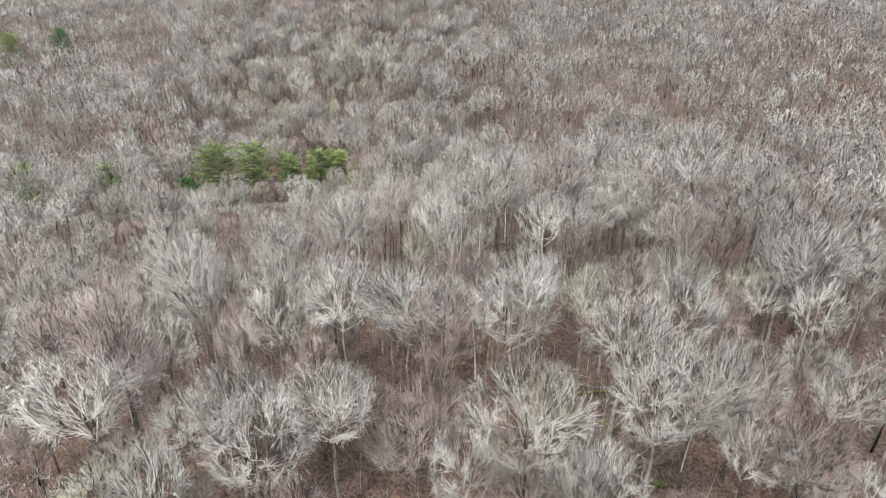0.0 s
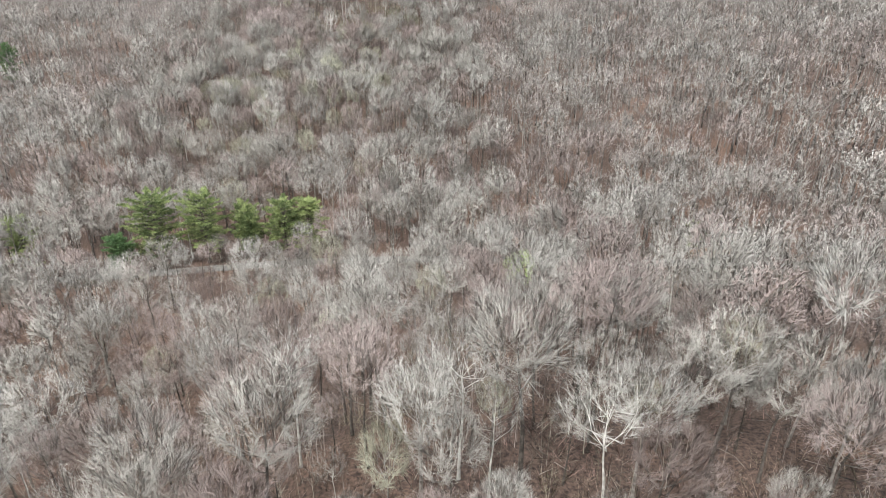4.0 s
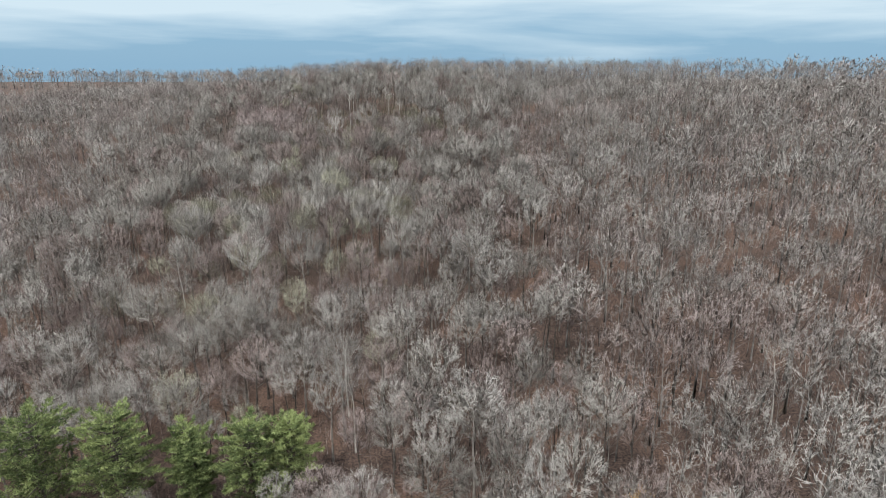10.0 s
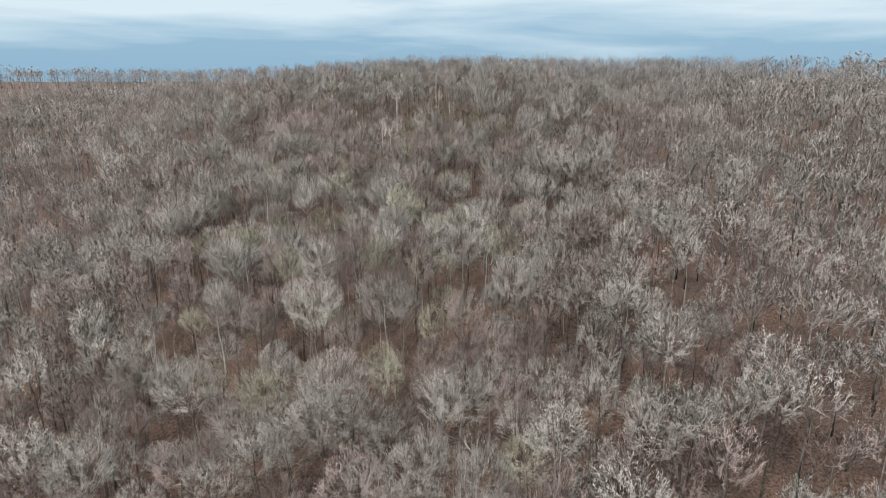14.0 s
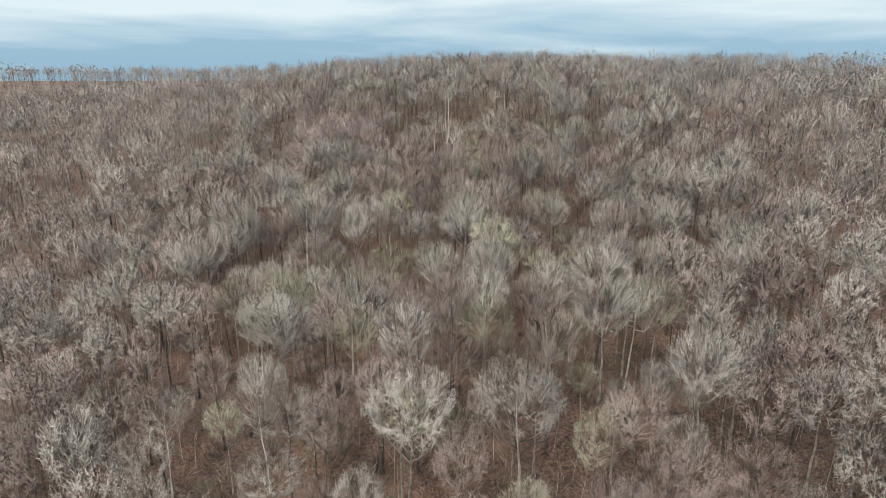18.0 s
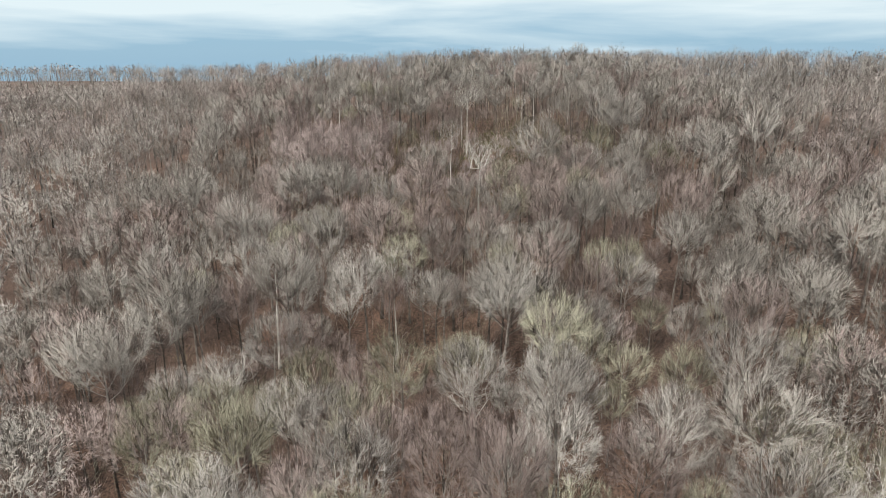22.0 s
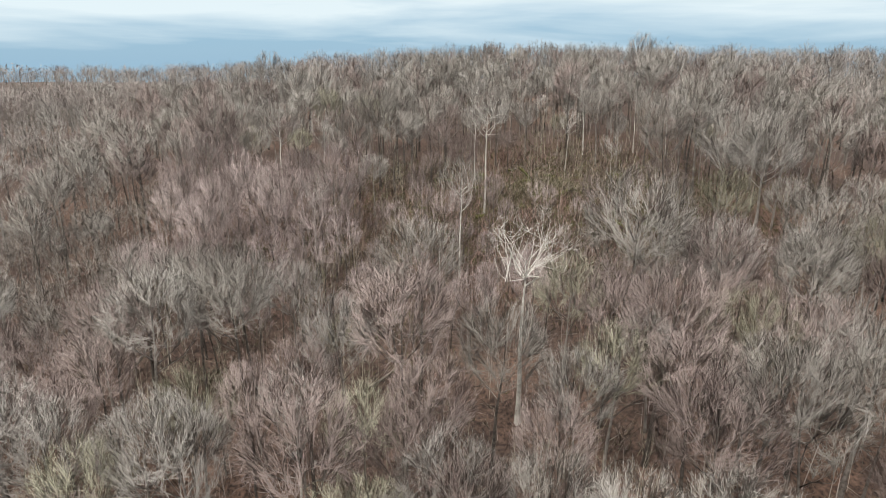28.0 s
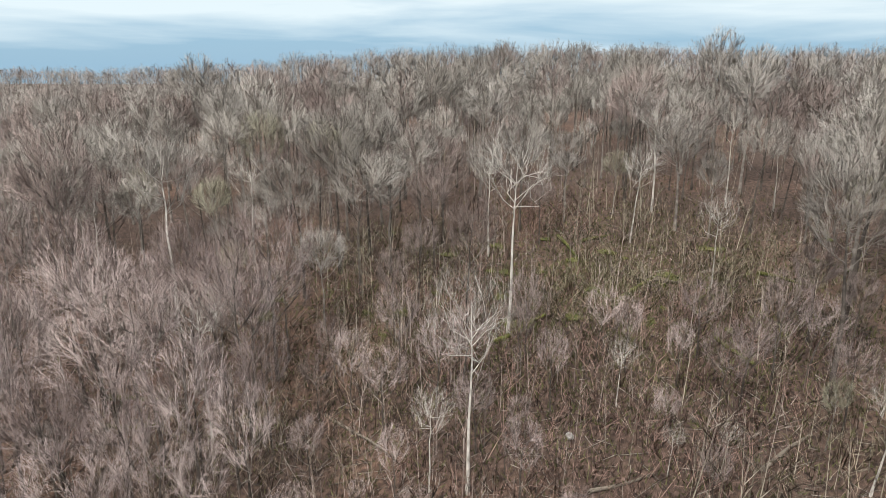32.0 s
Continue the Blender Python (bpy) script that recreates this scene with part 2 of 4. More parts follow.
class Shape:
    """Collects tubes and slivers into one mesh."""

    def __init__(self):
        self.v, self.q, self.t, self.n = [], [], [], 0
        self.round = None

    def tube(self, pts, radii, sides):
        pts = np.asarray(pts, float)
        ahead = unit(np.gradient(pts, axis=0))
        side = unit(np.cross(ahead, (0.31, 0.17, 0.93)) + 1e-6)
        up = np.cross(ahead, side)
        a = np.arange(sides) * 2 * math.pi / sides
        ring = side[:, None] * np.cos(a)[None, :, None] + up[:, None] * np.sin(a)[None, :, None]
        v = (pts[:, None] + ring * np.asarray(radii)[:, None, None]).reshape(-1, 3)
        i = np.arange(len(pts) * sides).reshape(len(pts), sides) + self.n
        q = np.stack([i[:-1], np.roll(i[:-1], -1, 1), np.roll(i[1:], -1, 1), i[1:]], -1).reshape(-1, 4)
        self.v.append(v), self.q.append(q)
        self.n += len(v)

    def cone(self, a, b, radius, sides=3):
        """Many tapered branches from a to b."""
        a, b = np.atleast_2d(a), np.atleast_2d(b)
        d = unit(b - a)
        side = unit(np.cross(d, (0.31, 0.17, 0.93)))
        up = np.cross(d, side)
        ang = np.arange(sides) * 2 * math.pi / sides
        ring = side[:, None] * np.cos(ang)[None, :, None] + up[:, None] * np.sin(ang)[None, :, None]
        r = np.broadcast_to(radius, (len(a),))
        base = a[:, None] + ring * r[:, None, None]
        v = np.concatenate([base, b[:, None]], 1).reshape(-1, 3)
        k = np.arange(len(a))[:, None] * (sides + 1) + self.n
        t = np.concatenate([np.stack([k[:, 0] + s, k[:, 0] + (s + 1) % sides, k[:, 0] + sides], -1) for s in range(sides)])
        self.v.append(v), self.t.append(t)
        self.n += len(v)

    def sliver(self, a, b, width, rng):
        """Many twigs, one long thin triangle each."""
        turn = rng.normal(size=a.shape)
        if self.round is not None:
            # flat sides turned outwards, to go with the dome shading of crown_normals
            turn = 0.3 * turn + unit((a + b) / 2 - self.round)
        w = unit(np.cross(turn, b - a)) * np.broadcast_to(width, (len(a),))[:, None] / 2
        v = np.stack([a + w, a - w, b], 1).reshape(-1, 3)
        self.v.append(v), self.t.append(np.arange(len(a) * 3).reshape(-1, 3) + self.n)
        self.n += len(v)

    def arrays(self):
        return np.concatenate(self.v), (np.concatenate(self.q) if self.q else np.zeros((0, 4), int)), (np.concatenate(self.t) if self.t else np.zeros((0, 3), int))

    def mesh(self, name, mat, smooth=True):
        v, q, t = self.arrays()
        me = mesh_from(name, v, [q, t], [mat], smooth=smooth or self.round is not None)
        if self.round is not None:
            soften(me, self.crown_normals())
        return me

    def crown_normals(self):
        """Dome shading put into the normals of flat twigs: they fan out from the middle of the crown, each twig a
        little its own way.
        """
        v, _, t = self.arrays()
        own = np.repeat(np.random.default_rng(len(v)).normal(0, 0.42, (len(v) // 3, 3)), 3, 0)
        return unit(unit(v - self.round) + own + np.array([0, 0, 0.15]))


def bare_tree(seed, height, radius, base, limbs, branches, twigs, twig_len, twig_w, tall=1.1, lean=0.05, detail=2, crook=0.03, comb=False):
    """Trunk, rising limbs, long forking branches and combed-out twigs of a leafless tree with a domed crown. base: where the crown begins, as a share of the height."""
    rng = np.random.default_rng(seed)
    trunk, limb, twig = Shape(), Shape(), Shape()
    each = []
    n = 8 if detail == 2 else (4 if detail == 1 else 2)
    s = np.linspace(0, 1, n)
    wob = np.cumsum(rng.normal(0, lean, (n, 2)), 0) * height * 0.2
    spine = np.stack([wob[:, 0] * s, wob[:, 1] * s, s * height * 0.84 - 0.4], -1)
    r0 = 0.0108 * height * (1.0 if detail else 1.25) * (0.72 if 0.08 < crook < 0.12 else 1.0) 
    radii = r0 * (1 - 0.9 * s) + (0.35 * r0 * (s == 0))
    trunk.tube(spine, radii, 6 if detail == 2 else (4 if detail == 1 else 3))
    up_axis = min(radius * tall, (1 - base) * height * 0.72)
    oval = rng.uniform(0.8, 1.0)
    zc = height - up_axis
    down_axis = zc - base * height
    cx = np.array([np.interp(zc, spine[:, 2], spine[:, 0]), np.interp(zc, spine[:, 2], spine[:, 1]), zc])
    twig.round = cx - np.array([0, 0, 0.5 * down_axis])
    lobes = unit(rng.normal(size=(9, 3)) + np.array([0, 0, 0.45]))

    def skin(nrm, share):
        """A point at that share of the way to the lumpy skin of the crown."""
        lump = 0.82 + 0.22 * np.clip((nrm @ lobes.T).max(-1) * 2.4 - 1.35, 0, 1)
        wide = radius * np.where(nrm[:, 2] < 0, 1 + 0.5 * nrm[:, 2], 1.0)
        axes = np.stack([wide, wide * oval, np.where(nrm[:, 2] > 0, up_axis, down_axis)], -1)
        return cx + nrm * axes * (lump * share)[:, None]

    def bend(a, b, share):
        return a + (b - a) * np.asarray(share)[:, None]

    # limbs leave the trunk below the crown, rise outwards and end under the skin of the dome
    e = np.clip(-0.3 + 1.26 * (np.arange(limbs) + rng.uniform(0, 0.9, limbs)) / limbs, -0.35, 0.97)
    ang = np.arange(limbs) * 2.4 + rng.uniform(-0.5, 0.5, limbs)
    ln = np.stack([np.sqrt(1 - e * e) * np.cos(ang), np.sqrt(1 - e * e) * np.sin(ang), e], -1)
    end = skin(ln, rng.uniform(0.62, 0.86, limbs))
    flat = np.linalg.norm(end[:, :2] - cx[:2], axis=1)
    zs = np.clip(end[:, 2] - flat * rng.uniform(0.8, 1.7, limbs) - 0.8, base * 0.72 * height, 0.7 * height)
    start = np.stack([np.interp(zs, spine[:, 2], spine[:, k]) for k in range(3)], -1)
    length = np.linalg.norm(end - start, axis=1)
    out = np.stack([np.cos(ang), np.sin(ang), 0 * ang - 0.5], -1)
    f = np.linspace(0, 1, 5)
    bow = np.sin(f * math.pi)
    nodes = start[:, None] + (end - start)[:, None] * f[None, :, None]
    nodes = nodes + (out * (0.11 * length)[:, None])[:, None] * bow[None, :, None]
    nodes = nodes + rng.normal(0, crook, (limbs, 5, 3)) * length[:, None, None] * np.array([0, 1, 1, 1, 0.5])[None, :, None]
    lr = np.interp(zs, spine[:, 2], radii) * (0.95 if crook > 0.12 else 0.5 if crook > 0.08 else 0.42) + 0.012

    def along(m, w):
        """The place at a share w of the way along limb m."""
        q = np.clip(w * 4, 0, 3.999)
        c = q.astype(int)
        return nodes[m, c] + (nodes[m, c + 1] - nodes[m, c]) * (q - c)[:, None]

    # branch ends lie evenly over the dome, each on the limb that grows its way
    many = limbs * branches
    te = -0.34 + 1.32 * (np.arange(many) + rng.uniform(0, 1, many)) / many
    ta = np.arange(many) * 2.39996 + rng.normal(0, 0.25, many)
    tn = np.stack([np.sqrt(1 - te * te) * np.cos(ta), np.sqrt(1 - te * te) * np.sin(ta), te], -1)
    k = np.argmax(tn @ ln.T + rng.normal(0, 0.07, (many, limbs)), axis=1)
    w = rng.uniform(0.15, 0.85, many)
    root = along(k, w)
    tip = skin(tn, rng.uniform(0.8, 0.98, many))
    reach = np.linalg.norm(tip - root, axis=1)
    flare = np.stack([tn[:, 0], tn[:, 1], 0 * te - 0.5], -1) * 0.08
    elbow = bend(root, tip, rng.uniform(0.4, 0.6, many)) + (rng.normal(0, 1.3 * crook, (many, 3)) + flare) * reach[:, None]
    br = np.minimum(lr[k] * 0.26 * (1.2 - 0.5 * w), 0.035) + 0.009
    if detail == 2:
        for m in range(limbs):
            one = Shape()
            one.tube(nodes[m], lr[m] * np.array([1, 0.74, 0.52, 0.32, 0.1]), 3)
            own = k == m
            one.cone(root[own], elbow[own] + (elbow[own] - root[own]) * 0.15, br[own])
            one.cone(elbow[own], tip[own], br[own] * 0.6)
            each.append(one)
    elif detail == 1:
        limb.cone(start, nodes[:, 2] + (nodes[:, 2] - start) * 0.1, lr * 1.1)
        limb.cone(nodes[:, 2], end, lr * 0.6)
        twig.sliver(root, elbow + (elbow - root) * 0.2, 0.09, rng)
        twig.sliver(elbow, tip, 0.07, rng)
    else:
        limb.sliver(start, nodes[:, 2] + (nodes[:, 2] - start) * 0.3, lr * 1.8, rng)
        twig.sliver(root, tip, 0.11, rng)
    # sprays leave the branches and run on to the skin; fine twigs fork off them, nearly the same way
    first = int(twigs * (0.34 if comb else 0.24))
    pick = rng.integers(0, many, first)
    u = rng.uniform(0.2, 0.92, first)
    at = np.where((u < 0.5)[:, None], bend(root[pick], elbow[pick], 2 * u), bend(elbow[pick], tip[pick], 2 * u - 1))
    goal = skin(unit(tn[pick] + rng.normal(0, 0.17, at.shape) + np.array([0, 0, 0.05])), rng.uniform(0.88, 1.06, first)) - at
    gap = np.linalg.norm(goal, axis=1)
    td = unit(unit(goal) + 0.35 * unit(tip - elbow)[pick] + rng.normal(0, 0.07, at.shape))
    tlen = np.clip(gap, 0.5 * twig_len, 2.0 * twig_len)[:, None] * rng.uniform(0.85, 1.08, first)[:, None]
    tw = twig_w * rng.uniform(0.7, 1.35, first)
    twig.sliver(at, at + td * tlen, tw * (1.1 if comb else 0.55), rng)
    second = twigs - first
    pick = rng.integers(0, first, second)
    at2 = at[pick] + td[pick] * tlen[pick] * rng.uniform(0.3, 1.0, second)[:, None]
    if comb:
        td2 = unit(td[pick] + rng.normal(0, 0.36, at2.shape) + np.array([0, 0, 0.1]))
        long = twig_len * rng.uniform(0.4, 0.95, second)
    else:
        td2 = unit(0.55 * td[pick] + rng.normal(0, 0.5, at2.shape) + np.array([0, 0, 0.12]))
        long = twig_len * rng.uniform(0.35, 0.8, second)
    twig.sliver(at2, at2 + td2 * long[:, None], tw[pick], rng)
    return trunk, (each if detail == 2 else limb), twig


KINDS = {
    # name: seeds, height, radius, base, limbs, branches, twigs, twig length, width, tall, crook, bark, limb bark, twigs, label
    "oak_tree": ((11, 12, 13, 14), 23.5, 5.1, 0.44, 11, 8, 3200, 1.0, 0.062, 1.05, 0.035, BARK_DARK, BARK_GREY, TWIG_GREY, "tall bare grey oak with a broad rounded crown"),
    "maple_tree": ((21, 22, 23, 24), 21.5, 4.4, 0.42, 11, 8, 3000, 1.0, 0.06, 1.2, 0.025, BARK_DARK, BARK_GREY, TWIG_RED, "bare maple with dark bark and reddish twigs"),
    "beech_tree": ((31, 32, 33, 34), 22.5, 4.9, 0.42, 12, 8, 3000, 1.0, 0.06, 1.1, 0.03, BARK_GREY, BARK_PALE, TWIG_PALE, "bare beech with pale silvery branches and twigs"),
    "sycamore_tree": ((41, 42, 43, 44), 22.0, 4.2, 0.46, 11, 6, 900, 0.9, 0.04, 1.0, 0.09, BARK_WHITE, BARK_WHITE, TWIG_PALE, "slender bare sycamore with white bark and crooked limbs"),
    "dead_tree": ((45, 46), 25.0, 4.3, 0.58, 7, 10, 200, 0.8, 0.07, 0.7, 0.13, BARK_WHITE, BARK_WHITE, BARK_WHITE, "dead bleached tree with thick crooked white limbs"),
    "young_maple": ((61, 62, 63), 12.5, 3.0, 0.30, 9, 8, 1500, 0.8, 0.032, 1.1, 0.025, BARK_DARK, BARK_GREY, TWIG_MAUVE, "young bare maple with a haze of mauve twigs"),
    "mossy_tree": ((51, 52, 53), 20.5, 4.2, 0.40, 11, 8, 2600, 1.0, 0.056, 1.12, 0.045, BARK_GREY, BARK_PALE, TWIG_GREEN, "bare tree with greenish lichen on its twigs"),
}


SLOPE_KINDS = {
    # trees further from the lane: the limbs and twigs of a crown in one mesh
    "hickory_tree": ((71, 72, 73, 74), 22.5, 4.3, 0.44, 9, 7, 2200, 0.95, 0.092, 1.15, 0.03, BARK_DARK, BARK_GREY, TWIG_GREY, "bare hickory with a narrow grey crown"),
    "ash_tree": ((76, 77, 78, 79), 22.0, 4.9, 0.42, 9, 7, 2200, 0.95, 0.092, 1.05, 0.03, BARK_GREY, BARK_PALE, TWIG_GREY, "bare grey ash with a rounded crown"),
    "tulip_tree": ((81, 82, 83), 23.5, 4.5, 0.46, 9, 7, 2200, 0.95, 0.092, 1.15, 0.025, BARK_GREY, BARK_GREY, TWIG_PALE, "tall bare tulip tree with pale grey twigs"),
    "red_maple": ((86, 87, 88, 89), 21.0, 4.4, 0.40, 9, 7, 2200, 0.9, 0.088, 1.2, 0.03, BARK_DARK, BARK_GREY, TWIG_RED, "bare maple with a dense crown of brownish-red twigs"),
    "elm_tree": ((91, 92, 93), 21.5, 5.1, 0.40, 10, 7, 2200, 0.95, 0.092, 1.0, 0.035, BARK_DARK, BARK_GREY, TWIG_GREY, "bare spreading elm with fine grey twigs"),
    "cherry_tree": ((96, 97, 98), 20.5, 4.2, 0.42, 9, 7, 2100, 0.9, 0.088, 1.2, 0.035, BARK_DARK, BARK_DARK, TWIG_RED, "bare wild cherry with dark bark and dull brown twigs"),
}


def part(name, me, parent, label="", kind=""):
    ob = new(name, me)
    ob.parent = parent
    return tagged(ob, label, kind=kind)


def joined(shapes):
    one = Shape()
    for sh in shapes:
        v, q, t = sh.arrays()
        one.v.append(v), one.q.append(q + one.n), one.t.append(t + one.n)
        one.n += len(v)
    return one


def whole_crown(limbs, twig, limb_mat, twig_mat):
    wood = joined(limbs)
    (wv, wq, wt), (tv, _, tt) = wood.arrays(), twig.arrays()
    me = mesh_from("crown", np.concatenate([wv, tv]), [wq, wt, tt + len(wv)], [limb_mat, twig_mat], np.concatenate([np.zeros(len(wq) + len(wt)), np.ones(len(tt))]), smooth=True)
    bulge = unit(wv - np.array([0, 0, 1]) * wv[:, 2:] + np.random.default_rng(1).normal(0, 0.4, wv.shape))
    soften(me, np.concatenate([bulge, twig.crown_normals()]))
    return me


MODELS, COARSE = {}, {}
for kind_name, (seeds, h, r, base, nl, nb, nt, tl, tw, tall, crook, bark, limb_mat, twm, label) in KINDS.items():
    MODELS[kind_name], COARSE[kind_name] = [], []
    for sd, store, grow in [(sd, MODELS, 0.45) for sd in seeds] + [(sd + 300, COARSE, 0.66) for sd in seeds]:
        tr_, li_, ti_ = bare_tree(sd, h, r, base, nl, nb, int(nt * (1.8 if store is MODELS else 1.4)), tl, tw * grow, tall, crook=crook, comb=store is MODELS and kind_name != "dead_tree")
        store[kind_name].append((tr_.mesh("trunk", bark), [x.mesh("limb", limb_mat) for x in li_], ti_.mesh("crown", twm, False), whole_crown(li_, ti_, limb_mat, twm)))


SLOPE_MODELS = {}
for kind_name, (seeds, h, r, base, nl, nb, nt, tl, tw, tall, crook, bark, limb_mat, twm, label) in SLOPE_KINDS.items():
    SLOPE_MODELS[kind_name] = ([], [])
    for sd, fine in [(sd, fine) for sd in seeds for fine in (0, 1)]:
        tr_, li_, ti_ = bare_tree(sd, h, r, base, nl, nb, int(nt * (1.5 if fine else 1)), tl, tw * (0.5 if fine else 1), tall, crook=crook, comb=bool(fine))
        SLOPE_MODELS[kind_name][fine].append((tr_.mesh("trunk", bark), whole_crown(li_, ti_, limb_mat, twm)))
COUNT = {k: 0 for k in (*KINDS, *SLOPE_KINDS)}
TAKEN = []


def plant(kind_name, x, y, scale, turn, variant, split):
    """One tree; split: every limb a part of its own."""
    t = new(kind_name)
    trunk, each, crown, together = (COARSE if 100 < y < 290 else MODELS)[kind_name][variant % len(MODELS[kind_name])]
    part("trunk", trunk, t)
    if split:
        for me in each:
            part("limb", me, t)
    part("crown", crown if split else together, t, kind="stuff")
    t.matrix_basis = Matrix.Translation((x, y, float(ground_z(x, y)) - 0.1)) @ Matrix.Rotation(0.07 * math.sin(turn * 7.0), 4, "X") @ Matrix.Rotation(turn, 4, "Z") @ Matrix.Diagonal((scale[0], scale[0], scale[1], 1))
    tagged(t, KINDS[kind_name][14], "tree", group="bare trees of the woods")
    COUNT[kind_name] += 1
    TAKEN.append((x, y))
    return t


def plant_slope(kind_name, x, y, scale, turn, variant):
    t = new(kind_name)
    models = SLOPE_MODELS[kind_name][int(y > 330 or y < 110)]
    trunk, crown = models[variant % len(models)]
    part("trunk", trunk, t)
    part("crown", crown, t, kind="stuff")
    t.matrix_basis = Matrix.Translation((x, y, float(ground_z(x, y)) - 0.1)) @ Matrix.Rotation(0.07 * math.sin(turn * 7.0), 4, "X") @ Matrix.Rotation(turn, 4, "Z") @ Matrix.Diagonal((scale[0], scale[0], scale[1], 1))
    tagged(t, SLOPE_KINDS[kind_name][14], "tree", group="bare trees of the slopes")
    COUNT[kind_name] += 1


def lane_x(y):
    """The middle of the strip of woods that is passed at close range."""
    return np.interp(y, [0, 100, 225, 480], [67, 64, 4, 2])


PINES = [(-18.8, 215.4, 23.6, 8.6, 0), (-4.7, 217.0, 22.8, 7.6, 1), (7.2, 219.5, 18.8, 4.8, 0), (9.5, 217.0, 15.0, 3.8, 1), (19.8, 217.5, 18.4, 6.6, 0), (26.5, 220.5, 17.0, 5.6, 1),
         (-26.5, 207.0, 14.0, 4.0, 1), (-57.6, 211.6, 21.0, 4.6, 0), (-92.0, 216.0, 22.0, 5.0, 1), (-100.0, 219.0, 17.0, 4.4, 0), (-171.5, 394.2, 24.0, 6.0, 1), (-198.0, 385.0, 27.0, 7.0, 0), (139.5, 203.0, 8.5, 2.6, 1)]
for x, y, *_ in PINES:
    TAKEN.append((x, y))

rng = np.random.default_rng(5)
# trees that stand out, each at its own place
PALE_CROWNS = [(25.5, 50.6), (42.4, 49.6), (53.5, 51.3), (91.4, 48.9), (90.3, 62.1), (61.8, 66.4), (52.3, 68.8), (74.7, 66.4), (120.5, 79.7), (121.3, 191.1),
               (107.1, 185.2), (25.6, 317.9), (13.9, 328.3), (43.8, 290.0), (61.6, 322.6), (-16.8, 357.2), (10.2, 351.4), (14.2, 324.3), (39.9, 330.4), (124.4, 193.0),
               (-50.9, 339.5), (-36.7, 368.0), (67.8, 207.8), (44.4, 431.0, 25), (49.2, 428.0, 25), (-20.2, 408.4, 17), (44.8, 393.0, 15), (22.7, 394.8, 15.5), (-43.8, 404.0, 13), (-34.8, 430.0, 8)]
WHITE_TRUNKS = [(84.9, 92.1), (69.8, 100.0), (37.0, 233.0), (115.4, 154.5), (125.7, 233.3), (33.8, 244.8), (38.6, 309.4), (-31.5, 339.3), (89.4, 192.4), (47.0, 250.0),
                (2.1, 427.5, 20.8), (7.2, 446.0, 25), (-1.2, 428.0, 10), (-22.9, 436.4, 17), (32.9, 454.3, 12.6), (25.7, 464.6, 14), (-26.4, 465.3, 16.5),
                (-22.3, 470.0, 9), (34.7, 425.5, 12), (-40.3, 442.0, 9), (16.4, 435.0, 7), (18.9, 427.6, 5.5), (23.4, 427.7, 5.7)]
OAKS = [(37.2, 436.0, 24.0), (-1.5, 495.0, 22.5), (33.5, 487.0, 21.0), (-63.0, 538.0, 22.5), (96.2, 52.0), (76.2, 47.8), (39.3, 86.2), (20.2, 76.6), (34.1, 130.0), (105.6, 121.9), (57.1, 119.1), (52.4, 346.2), (9.9, 352.7),
        (44.8, 344.7), (-49.9, 342.6), (7.1, 371.9), (4.7, 389.3, 23), (-39.0, 411.0, 15), (-25.8, 393.9, 8)]
MOSSY = [(19.6, 336.9), (-6.0, 337.2), (-10.0, 309.0), (42.8, 308.9), (-24.9, 328.6), (-13.2, 402.8, 12.6), (33.3, 429.7, 7.5)]
for spots, kind_name in ((PALE_CROWNS, "beech_tree"), (WHITE_TRUNKS, "sycamore_tree"), (OAKS, "oak_tree"), ([(8.4, 397.9, 27.5)], "dead_tree"), (MOSSY, "mossy_tree")):
    for i, (x, y, *tallness) in enumerate(spots):
        s = rng.uniform(0.98, 1.12) * (1.08 if y < 75 else 1.0)
        if tallness:
            s = tallness[0] / KINDS[kind_name][1]
        plant(kind_name, x, y, (s * rng.uniform(0.95, 1.15) * (1.18 if y < 75 else 1.08), s), rng.uniform(0, 6.28), i, True)


def clear(x, y):
    """Where no large tree stands: the road, the windthrow clearing, the small gaps."""
    off = y - float(road_y(x))
    if -3.2 < off < 3.2 or (x > 108 and -9 < off < 4):
        return True
    if (x - 90) ** 2 + (y - 203) ** 2 < 49 or (x - 84) ** 2 + (y - 155) ** 2 < 30:
        return True
    if (x - 79) ** 2 / 13 ** 2 + (y - 64) ** 2 / 9 ** 2 < 1:
        return True
    if (x - 24) ** 2 / 23 ** 2 + (y - 455) ** 2 / 12 ** 2 < 1:
        return True
    if 400 < y < 446 and x < 8:
        return False
    return math.sin(x / 11.0 + 2.0 * math.sin(y / 19.0)) + math.sin(y / 9.0 + 1.5 * math.sin(x / 23.0)) > 1.8


def thicket(x, y):
    """Young growth below the clearing."""
    return -78 < x < 72 and 408 < y < (447 if x < -7 else (442 if x < 40 else 434))


def too_near(x, y, d=4.4):
    if any((x - p[0]) ** 2 + (y - p[1]) ** 2 < (100 if y < p[1] else 64) for p in PINES):
        return True
    return any((x - a) ** 2 + (y - b) ** 2 < d * d for a, b in TAKEN)


